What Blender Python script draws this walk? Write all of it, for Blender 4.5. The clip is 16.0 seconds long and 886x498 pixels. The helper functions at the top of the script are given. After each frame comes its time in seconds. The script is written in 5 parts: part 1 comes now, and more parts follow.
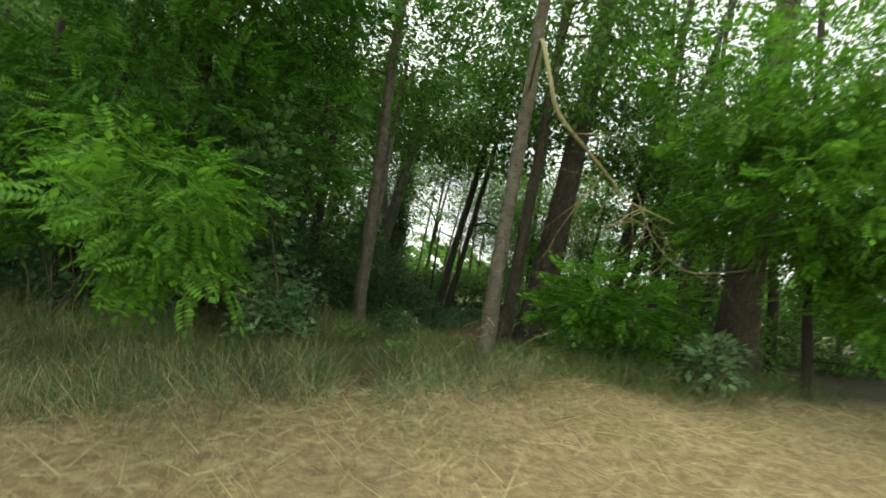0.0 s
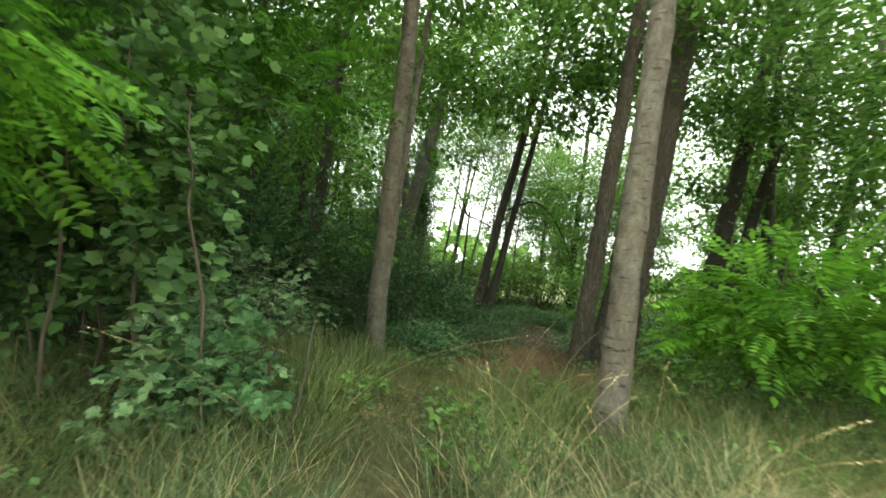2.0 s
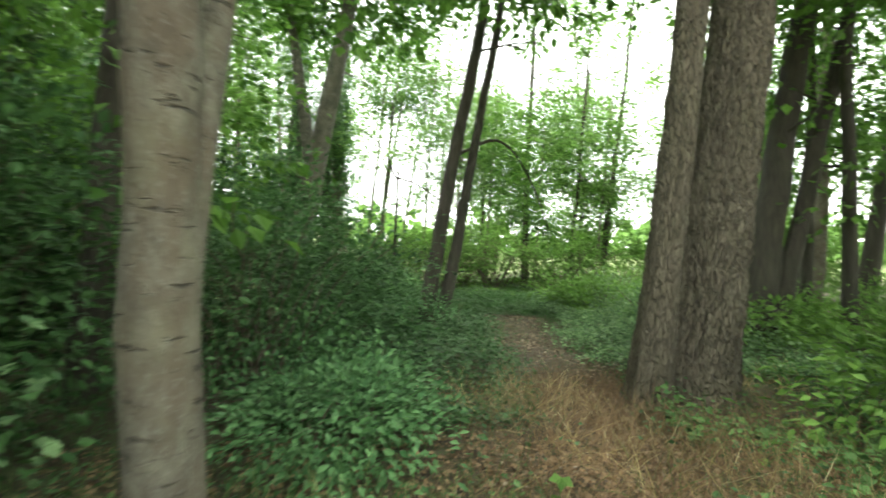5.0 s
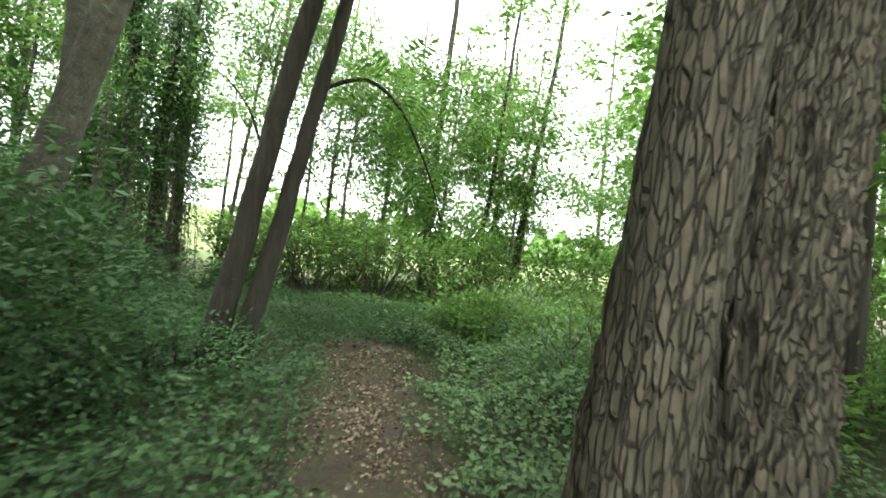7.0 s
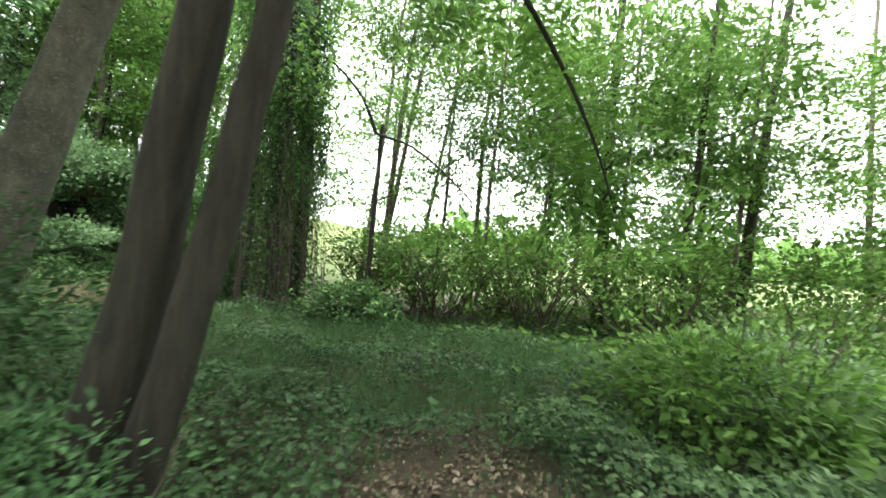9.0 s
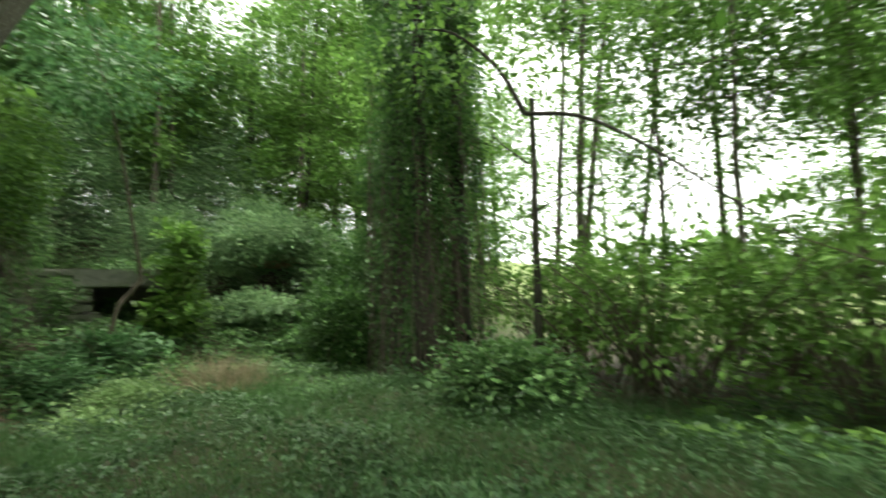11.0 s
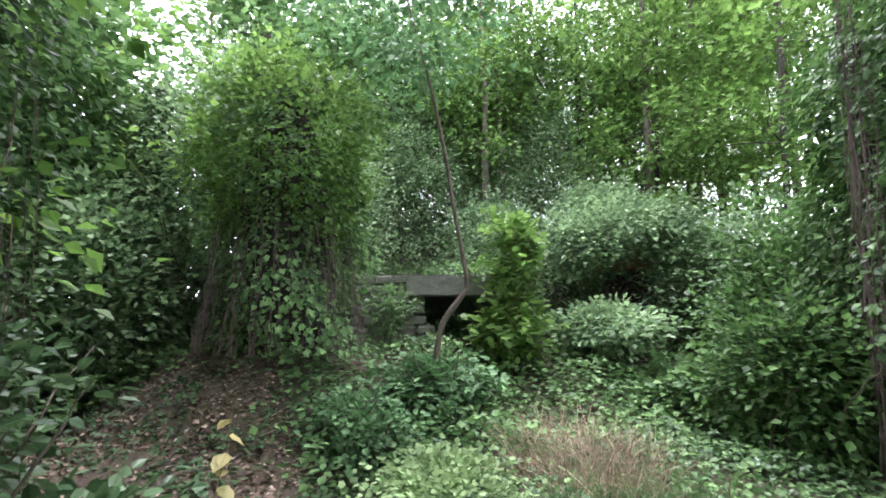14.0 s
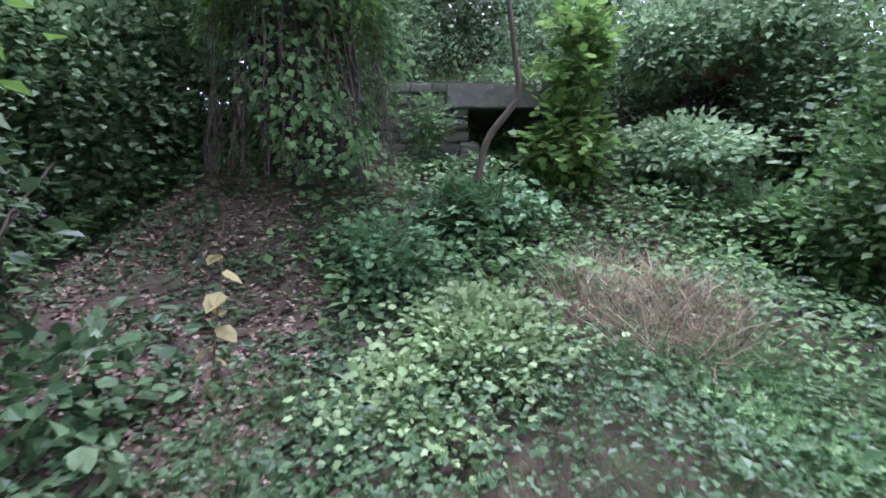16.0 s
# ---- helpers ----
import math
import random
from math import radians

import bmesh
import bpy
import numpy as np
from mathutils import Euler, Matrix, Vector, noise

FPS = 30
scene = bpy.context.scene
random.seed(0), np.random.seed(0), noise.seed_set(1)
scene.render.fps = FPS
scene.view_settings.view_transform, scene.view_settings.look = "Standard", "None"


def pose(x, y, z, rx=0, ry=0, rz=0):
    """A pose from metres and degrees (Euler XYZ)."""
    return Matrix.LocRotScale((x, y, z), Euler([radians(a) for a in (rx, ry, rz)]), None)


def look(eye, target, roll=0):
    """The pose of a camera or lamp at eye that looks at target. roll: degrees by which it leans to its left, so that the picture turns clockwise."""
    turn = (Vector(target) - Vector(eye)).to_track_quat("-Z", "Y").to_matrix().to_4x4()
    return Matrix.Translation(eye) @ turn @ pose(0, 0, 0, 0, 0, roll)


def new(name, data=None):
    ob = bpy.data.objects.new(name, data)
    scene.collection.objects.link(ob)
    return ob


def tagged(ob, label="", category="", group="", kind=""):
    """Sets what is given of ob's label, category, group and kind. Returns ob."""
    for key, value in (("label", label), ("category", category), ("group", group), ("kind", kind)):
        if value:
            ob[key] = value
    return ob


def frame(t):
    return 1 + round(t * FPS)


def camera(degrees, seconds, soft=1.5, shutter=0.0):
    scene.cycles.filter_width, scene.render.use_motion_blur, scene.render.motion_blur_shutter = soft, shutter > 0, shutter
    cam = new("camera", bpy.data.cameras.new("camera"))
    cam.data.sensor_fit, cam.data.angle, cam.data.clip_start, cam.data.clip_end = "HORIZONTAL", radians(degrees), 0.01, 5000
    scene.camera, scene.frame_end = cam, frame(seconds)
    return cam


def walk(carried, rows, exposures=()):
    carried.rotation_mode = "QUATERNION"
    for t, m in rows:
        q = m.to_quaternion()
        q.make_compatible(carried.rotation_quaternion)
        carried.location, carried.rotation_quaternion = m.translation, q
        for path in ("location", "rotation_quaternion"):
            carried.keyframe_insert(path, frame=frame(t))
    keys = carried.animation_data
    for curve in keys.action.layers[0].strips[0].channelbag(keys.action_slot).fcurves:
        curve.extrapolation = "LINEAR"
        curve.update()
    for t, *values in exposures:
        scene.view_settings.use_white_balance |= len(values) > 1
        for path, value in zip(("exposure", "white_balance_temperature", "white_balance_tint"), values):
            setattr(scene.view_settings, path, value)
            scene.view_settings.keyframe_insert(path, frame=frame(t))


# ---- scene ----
cam = camera(85.4, 16.0, soft=1.6, shutter=0.4)
PATH = [
    (0.0, (0.523, 1.262, 1.132), (0.416, 3.256, 1.249), 6.6),
    (0.5, (0.311, 2.022, 1.176), (0.136, 4.011, 1.279), 1.9),
    (1.0, (0.178, 2.687, 1.199), (0.010, 4.679, 1.258), 4.6),
    (1.5, (0.057, 3.456, 1.202), (-0.129, 5.446, 1.273), 3.6),
    (2.0, (-0.099, 4.191, 1.176), (-0.276, 6.182, 1.244), 5.5),
    (2.5, (-0.210, 4.981, 1.145), (-0.486, 6.958, 1.262), 5.2),
    (3.0, (-0.345, 5.706, 1.105), (-0.718, 7.668, 1.207), 4.2),
    (3.5, (-0.479, 6.398, 1.123), (-0.903, 8.348, 1.258), 2.2),
    (4.0, (-0.520, 6.960, 1.089), (-0.989, 8.905, 1.080), -1.1),
    (4.5, (-0.603, 7.549, 1.074), (-0.850, 9.532, 1.013), 2.1),
    (5.0, (-0.557, 8.083, 1.067), (-0.404, 10.077, 1.066), 0.8),
    (5.2, (-0.510, 8.330, 1.067), (-0.230, 10.31, 1.00), 0.6),
    (7.3, (0.835, 11.180, 1.12), (1.315, 13.120, 1.13), 5.6),
    (7.5, (0.917, 11.420, 1.118), (1.280, 13.391, 1.135), 5.6),
    (8.0, (1.120, 12.006, 1.115), (1.077, 14.004, 1.135), 5.4),
    (8.2, (1.200, 12.310, 1.10), (1.08, 14.305, 1.12), 4.8),
    (10.3, (1.679, 15.894, 1.0), (1.016, 17.776, 1.141), -1.6),
    (10.5, (1.639, 16.158, 1.0), (0.845, 17.984, 1.193), -2.9),
    (11.0, (1.373, 16.822, 0.96), (0.237, 18.454, 1.173), -2.5),
    (11.5, (1.103, 17.246, 1.06), (-0.478, 18.353, 1.585), -1.9),
    (12.0, (0.751, 17.575, 1.039), (-1.007, 18.399, 1.519), -3.3),
    (12.5, (0.081, 17.854, 0.983), (-1.76, 18.523, 1.391), 1.9),
    (13.0, (-0.648, 18.078, 0.9), (-2.505, 18.781, 1.143), -0.3),
    (13.5, (-1.255, 18.234, 1.016), (-3.141, 18.893, 1.118), -1.7),
    (14.0, (-1.646, 18.343, 1.155), (-3.531, 18.949, 1.434), -0.8),
    (14.5, (-1.852, 18.437, 1.243), (-3.78, 18.953, 1.115), -0.1),
    (15.0, (-1.91, 18.495, 1.239), (-3.846, 18.973, 1.079), 0.4),
    (15.5, (-2.019, 18.565, 1.234), (-3.919, 18.946, 0.739), -1.2),
    (16.0, (-2.42, 18.638, 1.15), (-4.322, 19.045, 0.681), 0.1),
]
walk(cam, [(t, look(e, g, r)) for t, e, g, r in PATH],
     [(0.0, 1.05, 6700, -2), (0.5, 1.5, 6700, -1), (1.0, 1.9, 6700, -1), (2.0, 2.2, 6700, 0), (3.0, 2.54, 6600, 4), (3.5, 2.78, 6600, 4), (5.0, 2.9, 6600, 2), (8.0, 2.86, 6250, 12), (10.5, 2.62, 6600, 4), (11.0, 2.48, 6700, 2), (12.5, 3.2, 6500, 8), (13.0, 3.5, 6100, 26), (14.0, 3.42, 5800, 34), (15.0, 3.18, 5600, 38), (16.0, 3.12, 5200, 48)])

# ---- sky and sun: an overcast summer day ----
world = bpy.data.worlds.new("overcast_sky")
scene.world = world
world.use_nodes = True
wn, wl = world.node_tree.nodes, world.node_tree.links
sky = wn.new("ShaderNodeTexSky")
sky.sky_type = "NISHITA"
sky.sun_disc = False
sky.sun_elevation, sky.sun_rotation = radians(52), radians(200)
sky.air_density, sky.dust_density = 1.2, 1.5
hsv = wn.new("ShaderNodeHueSaturation")
hsv.inputs["Saturation"].default_value = 0.25
wl.new(sky.outputs[0], hsv.inputs["Color"])
cloud = wn.new("ShaderNodeMix")
cloud.data_type = "RGBA"
cloud.inputs["Factor"].default_value = 0.65
cloud.inputs["B"].default_value = (7.3, 7.4, 7.2, 1)
wl.new(hsv.outputs[0], cloud.inputs["A"])
wl.new(cloud.outputs["Result"], wn["Background"].inputs[0])
wn["Background"].inputs[1].default_value = 0.12
sun_data = bpy.data.lights.new("sun", "SUN")
sun_data.energy, sun_data.angle, sun_data.color = 1.0, radians(25), (1.0, 0.96, 0.9)
sun = new("sun", sun_data)
sun.matrix_world = look((0, 0, 30), (0 + 8, -20 + 16, 0))
sun.rotation_mode = "XYZ"

rng = np.random.default_rng(7)


# ---- materials ----
def mat_base(name):
    m = bpy.data.materials.new(name)
    m.use_nodes = True
    return m, m.node_tree.nodes, m.node_tree.links, m.node_tree.nodes["Principled BSDF"]


def ramp(n, stops):
    r = n.new("ShaderNodeValToRGB")
    e = r.color_ramp.elements
    while len(e) < len(stops):
        e.new(0.5)
    for k, (p, c) in enumerate(stops):
        e[k].position, e[k].color = p, (*c, 1)
    return r


def leaf_mat(name, dark, light, through_light=0.4, rough=0.5, yellow=None):
    m, n, l, b = mat_base(name)
    g = n.new("ShaderNodeNewGeometry")
    stops = [(0.0, dark), (0.75, light), (1.0, yellow or tuple(min(1, c * 1.25) for c in light))]
    r = ramp(n, stops)
    l.new(g.outputs["Random Per Island"], r.inputs[0])
    tc = n.new("ShaderNodeTexCoord")
    nz = n.new("ShaderNodeTexNoise")
    nz.inputs["Scale"].default_value = 1.3
    nz.inputs["Detail"].default_value = 3
    l.new(tc.outputs["Object"], nz.inputs["Vector"])
    h = n.new("ShaderNodeHueSaturation")
    mr = n.new("ShaderNodeMapRange")
    mr.inputs["From Min"].default_value, mr.inputs["From Max"].default_value = 0.3, 0.7
    mr.inputs["To Min"].default_value, mr.inputs["To Max"].default_value = 0.7, 1.3
    l.new(nz.outputs[0], mr.inputs[0])
    l.new(mr.outputs[0], h.inputs["Value"])
    l.new(r.outputs[0], h.inputs["Color"])
    l.new(h.outputs[0], b.inputs["Base Color"])
    b.inputs["Roughness"].default_value = rough
    b.inputs["Specular IOR Level"].default_value = 0.22
    t = n.new("ShaderNodeBsdfTranslucent")
    l.new(h.outputs[0], t.inputs[0])
    mx = n.new("ShaderNodeMixShader")
    mx.inputs[0].default_value = through_light
    l.new(b.outputs[0], mx.inputs[1])
    l.new(t.outputs[0], mx.inputs[2])
    l.new(mx.outputs[0], n["Material Output"].inputs[0])
    return m


def noise(n, l, source, scale, detail=6, stretch=(1, 1, 1), rough=0.6, warp=0.0):
    mp = n.new("ShaderNodeMapping")
    mp.inputs["Scale"].default_value = stretch
    l.new(source, mp.inputs[0])
    nz = n.new("ShaderNodeTexNoise")
    nz.inputs["Scale"].default_value, nz.inputs["Detail"].default_value = scale, detail
    nz.inputs["Roughness"].default_value, nz.inputs["Distortion"].default_value = rough, warp
    l.new(mp.outputs[0], nz.inputs["Vector"])
    return nz.outputs[0]


def blend(n, l, factor, a, b):
    mx = n.new("ShaderNodeMix")
    mx.data_type = "RGBA"
    l.new(factor, mx.inputs["Factor"])
    for name, v in (("A", a), ("B", b)):
        if isinstance(v, tuple):
            mx.inputs[name].default_value = (*v, 1)
        else:
            l.new(v, mx.inputs[name])
    return mx.outputs["Result"]


def span(n, l, value, lo, hi, top=1.0):
    mr = n.new("ShaderNodeMapRange")
    mr.inputs["From Min"].default_value, mr.inputs["From Max"].default_value = lo, hi
    mr.inputs["To Max"].default_value = top
    l.new(value, mr.inputs[0])
    return mr.outputs[0]


def bark_mat(name, dark, light, streak=(14, 14, 1.6), moss=None, rings=False, lichen=0.0, depth=0.025, plates=False):
    m, n, l, b = mat_base(name)
    at = n.new("ShaderNodeTexCoord").outputs["Object"]
    grain = noise(n, l, at, 1.0, 8, (13, 13, 9) if rings else streak, 0.7, 0.0 if rings else 0.5)
    r = ramp(n, [(0.3, dark), (0.52, tuple((a + c) / 2 for a, c in zip(dark, light))), (0.72, light)])
    l.new(grain, r.inputs[0])
    out, relief = r.outputs[0], grain
    large = noise(n, l, at, 2.2, 5)
    out = blend(n, l, span(n, l, large, 0.48, 0.72, 0.75), out, moss or tuple(c * 0.6 for c in light))
    if rings:
        # brown and grey patches, and short dark scars lying across the stem
        patch = noise(n, l, at, 1.0, 4, (9, 9, 3.5), 0.5)
        out = blend(n, l, span(n, l, patch, 0.47, 0.62, 0.6), out, (0.085, 0.062, 0.04))
        scar = noise(n, l, at, 1.0, 3, (9, 9, 46), 0.55)
        cut = span(n, l, scar, 0.60, 0.68, 0.85)
        out = blend(n, l, cut, out, (0.022, 0.018, 0.012))
        low = n.new("ShaderNodeMath")
        low.operation = "MULTIPLY_ADD"
        l.new(cut, low.inputs[0])
        low.inputs[1].default_value = -0.35
        l.new(grain, low.inputs[2])
        relief = low.outputs[0]
    if plates:
        # ridged plates between dark winding cracks
        warp = noise(n, l, at, 5.0, 4)
        add = n.new("ShaderNodeVectorMath")
        add.operation = "MULTIPLY_ADD"
        l.new(warp, add.inputs[0])
        add.inputs[1].default_value = (0.05, 0.05, 0.05)
        l.new(at, add.inputs[2])
        mp = n.new("ShaderNodeMapping")
        mp.inputs["Scale"].default_value = (9, 9, 1.5)
        l.new(add.outputs[0], mp.inputs[0])
        vo = n.new("ShaderNodeTexVoronoi")
        vo.feature = "DISTANCE_TO_EDGE"
        l.new(mp.outputs[0], vo.inputs["Vector"])
        crack = span(n, l, vo.outputs["Distance"], 0.0, 0.14)
        out = blend(n, l, crack, (0.062, 0.052, 0.036), out)
        mul = n.new("ShaderNodeMath")
        mul.operation = "MULTIPLY_ADD"
        l.new(grain, mul.inputs[0])
        mul.inputs[1].default_value = 0.45
        l.new(crack, mul.inputs[2])
        relief = mul.outputs[0]
    if lichen:
        specks = noise(n, l, at, 60.0, 8)
        out = blend(n, l, span(n, l, specks, 0.55, 0.70, lichen), out, (0.33, 0.33, 0.28))
    l.new(out, b.inputs["Base Color"])
    b.inputs["Roughness"].default_value = 0.92
    bp = n.new("ShaderNodeBump")
    bp.inputs["Strength"].default_value, bp.inputs["Distance"].default_value = 1.0, depth
    l.new(relief, bp.inputs["Height"])
    l.new(bp.outputs[0], b.inputs["Normal"])
    return m


def island_mat(name, stops, rough=0.9):
    m, n, l, b = mat_base(name)
    g = n.new("ShaderNodeNewGeometry")
    r = ramp(n, stops)
    l.new(g.outputs["Random Per Island"], r.inputs[0])
    l.new(r.outputs[0], b.inputs["Base Color"])
    b.inputs["Roughness"].default_value = rough
    return m


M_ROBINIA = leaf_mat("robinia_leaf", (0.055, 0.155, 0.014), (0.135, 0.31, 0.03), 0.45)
# Darker copy of the robinia leaf; the canopy's shade is put into its colour.
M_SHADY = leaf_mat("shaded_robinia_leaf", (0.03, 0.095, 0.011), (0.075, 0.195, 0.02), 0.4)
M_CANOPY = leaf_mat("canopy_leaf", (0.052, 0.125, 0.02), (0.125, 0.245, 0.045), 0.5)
M_DEEP = leaf_mat("deep_green_leaf", (0.032, 0.08, 0.027), (0.08, 0.165, 0.055), 0.32, 0.45)
M_BRAMBLE = leaf_mat("bramble_leaf", (0.05, 0.125, 0.045), (0.13, 0.25, 0.10), 0.28, 0.5)
M_IVY = leaf_mat("climber_leaf", (0.05, 0.115, 0.038), (0.15, 0.27, 0.09), 0.35, 0.52)
M_PALE = leaf_mat("pale_shoot_leaf", (0.125, 0.215, 0.075), (0.235, 0.35, 0.145), 0.35, 0.5)
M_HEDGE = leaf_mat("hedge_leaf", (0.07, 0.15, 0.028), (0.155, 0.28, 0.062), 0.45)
M_YELLOW = leaf_mat("yellowing_leaf", (0.32, 0.30, 0.10), (0.48, 0.44, 0.20), 0.35, 0.55)
M_GRASS = leaf_mat("green_grass", (0.06, 0.11, 0.03), (0.15, 0.205, 0.07), 0.3, 0.5, (0.40, 0.33, 0.15))
M_BLUISH = leaf_mat("bluish_grass", (0.065, 0.115, 0.05), (0.15, 0.225, 0.105), 0.3, 0.5)
M_LUSH = leaf_mat("lush_grass", (0.042, 0.105, 0.03), (0.092, 0.19, 0.058), 0.35, 0.5)
M_STRAW = leaf_mat("dry_grass", (0.22, 0.155, 0.065), (0.58, 0.48, 0.23), 0.25, 0.6, (0.72, 0.64, 0.42))
M_PALESTRAW = leaf_mat("pale_dry_blade", (0.30, 0.25, 0.12), (0.55, 0.49, 0.28), 0.3, 0.6)
M_RUST = leaf_mat("withered_stems", (0.125, 0.078, 0.044), (0.275, 0.185, 0.108), 0.15, 0.7)
M_LITTER = island_mat("leaf_litter", [(0.0, (0.07, 0.05, 0.034)), (0.6, (0.185, 0.135, 0.09)), (0.9, (0.30, 0.23, 0.16)), (1.0, (0.42, 0.35, 0.26))])
M_BARK_A = bark_mat("smooth_grey_bark", (0.052, 0.045, 0.032), (0.19, 0.176, 0.13), rings=True, moss=(0.15, 0.14, 0.08), lichen=0.25)
M_BARK_BIG = bark_mat("furrowed_bark", (0.06, 0.05, 0.034), (0.20, 0.17, 0.118), (26, 26, 7.0), moss=(0.11, 0.10, 0.06), depth=0.022, plates=True)
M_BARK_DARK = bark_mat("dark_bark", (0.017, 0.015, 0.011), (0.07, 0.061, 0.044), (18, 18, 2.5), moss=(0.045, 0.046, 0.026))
M_BARK_L = bark_mat("blotched_bark", (0.03, 0.028, 0.019), (0.15, 0.14, 0.098), (7, 7, 5), moss=(0.06, 0.056, 0.036), lichen=0.5)
M_TWIG = bark_mat("twig_bark", (0.06, 0.05, 0.035), (0.15, 0.12, 0.08), (30, 30, 6))
M_LICHEN_TWIG = bark_mat("lichen_twig", (0.16, 0.15, 0.07), (0.38, 0.34, 0.16), (30, 30, 12))


M_DARKIVY = leaf_mat("dark_ivy_leaf", (0.022, 0.052, 0.018), (0.058, 0.115, 0.038), 0.3, 0.5)
M_COLUMN = leaf_mat("ivy_column_leaf", (0.03, 0.075, 0.02), (0.085, 0.175, 0.045), 0.38, 0.5)
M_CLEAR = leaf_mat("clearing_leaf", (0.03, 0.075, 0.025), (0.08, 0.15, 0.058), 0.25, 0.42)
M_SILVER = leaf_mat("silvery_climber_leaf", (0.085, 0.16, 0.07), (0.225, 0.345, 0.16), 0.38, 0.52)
M_WITHER = leaf_mat("withered_weed", (0.17, 0.125, 0.085), (0.40, 0.315, 0.215), 0.2, 0.7)
M_VINE = bark_mat("dry_vine", (0.07, 0.05, 0.04), (0.19, 0.145, 0.115), (30, 30, 4))


# ---- mesh helpers ----
def mesh_of(name, verts, faces, mat, smooth=False):
    """A mesh out of an (n, 3) array and an (m, 3 or 4) array of faces."""
    verts, faces = np.asarray(verts, float), np.asarray(faces, int)
    me = bpy.data.meshes.new(name)
    k = faces.shape[1]
    me.vertices.add(len(verts))
    me.vertices.foreach_set("co", verts.ravel())
    me.loops.add(faces.size)
    me.loops.foreach_set("vertex_index", faces.ravel())
    me.polygons.add(len(faces))
    me.polygons.foreach_set("loop_start", np.arange(len(faces)) * k)
    me.polygons.foreach_set("use_smooth", np.full(len(faces), smooth))
    me.update(calc_edges=True)
    me.materials.append(mat)
    return me


def part(name, me, parent=None, label=""):
    ob = new(name, me)
    if parent is not None:
        ob.parent = parent
    return tagged(ob, label)


def thing(name, at, label, category, group="", kind=""):
    ob = new(name)
    ob.location = at
    ob.empty_display_size = 0.2
    return tagged(ob, label, category, group, kind)


def unit(v):
    v = np.asarray(v, float)
    return v / np.maximum(np.linalg.norm(v, axis=-1, keepdims=True), 1e-9)


def spray(tv, tf, pos, way, up, size):
    """Copies of one small template (y along the leaf, z its face) over many places, as one set of verts and faces."""
    y = unit(way)
    x = unit(np.cross(y, up))
    z = np.cross(x, y)
    basis = np.stack([x, y, z], 1) * np.asarray(size, float).reshape(-1, 1, 1)
    v = np.einsum("vk,nkj->nvj", tv, basis) + pos[:, None, :]
    f = tf[None] + (np.arange(len(pos)) * len(tv))[:, None, None]
    return v.reshape(-1, 3), f.reshape(-1, 3)


def T(v, f):
    return np.array(v, float), np.array(f, int)


LEAF = T([(0, 0, 0), (-0.28, 0.45, 0.07), (0, 1, -0.06), (0.28, 0.45, 0.07)], [(0, 2, 1), (0, 3, 2)])
BROAD = T([(0, 0, 0), (-0.42, 0.3, 0.06), (-0.30, 0.72, 0.05), (0, 1, -0.08), (0.30, 0.72, 0.05), (0.42, 0.3, 0.06)],
          [(0, 3, 2), (0, 2, 1), (0, 4, 3), (0, 5, 4)])
LOBED = T([(0, 0, 0), (-0.46, 0.08, 0.05), (-0.43, 0.38, 0.0), (-0.54, 0.66, 0.04), (-0.27, 0.74, 0), (0, 1.05, -0.08),
           (0.27, 0.74, 0), (0.54, 0.66, 0.04), (0.43, 0.38, 0.0), (0.46, 0.08, 0.05)],
          [(0, 2, 1), (2, 4, 3), (0, 4, 2), (4, 6, 5), (0, 6, 4), (6, 8, 7), (0, 8, 6), (0, 9, 8)])
WIDE = T([(0, 0, 0), (-0.40, 0.42, 0.08), (0, 1, -0.06), (0.40, 0.42, 0.08)], [(0, 2, 1), (0, 3, 2)])
BLADE = T([(-0.0048, 0, 0), (0.0048, 0, 0), (-0.0042, 0.55, 0.07), (0.0042, 0.55, 0.07), (0, 0.95, 0.36)], [(0, 1, 2), (1, 3, 2), (2, 3, 4)])
BROADBLADE = T([(-0.009, 0, 0), (0.009, 0, 0), (-0.007, 0.5, 0.08), (0.007, 0.5, 0.08), (0, 0.9, 0.42)], [(0, 1, 2), (1, 3, 2), (2, 3, 4)])
STEM = T([(-0.006, 0, 0), (0.006, 0, 0), (0, 1, 0.03)], [(0, 1, 2)])


BROADSTEM = T([(-0.010, 0, 0), (0.010, 0, 0), (0, 1, 0.03)], [(0, 1, 2)])


def pinnate(pairs, length, lw, lh):
    """A compound leaf of paired leaflets on a thin stalk, one long."""
    v, f = [(-0.008, 0, 0), (0.008, 0, 0), (0, 1, -0.12)], [(0, 1, 2)]
    for k in range(pairs):
        s = 0.16 + 0.8 * k / pairs
        z = -0.12 * s * s
        for side in (-1, 1):
            o = len(v)
            c = 1 - 0.35 * abs(k / pairs - 0.45)
            a, bw = lh * c, lw * c
            v += [(0, s, z), (side * a * 0.45, s + 0.1 * a + bw, z + 0.01), (side * a, s + 0.28 * a, z - 0.03), (side * a * 0.55, s - bw + 0.16 * a, z + 0.01)]
            f += [(o, o + 2, o + 1), (o, o + 3, o + 2)]
    o = len(v)
    v += [(0, 0.95, -0.11), (-lw, 0.95 + lh * 0.5, -0.12), (0, 0.95 + lh, -0.15), (lw, 0.95 + lh * 0.5, -0.12)]
    f += [(o, o + 2, o + 1), (o, o + 3, o + 2)]
    return T(v, f)


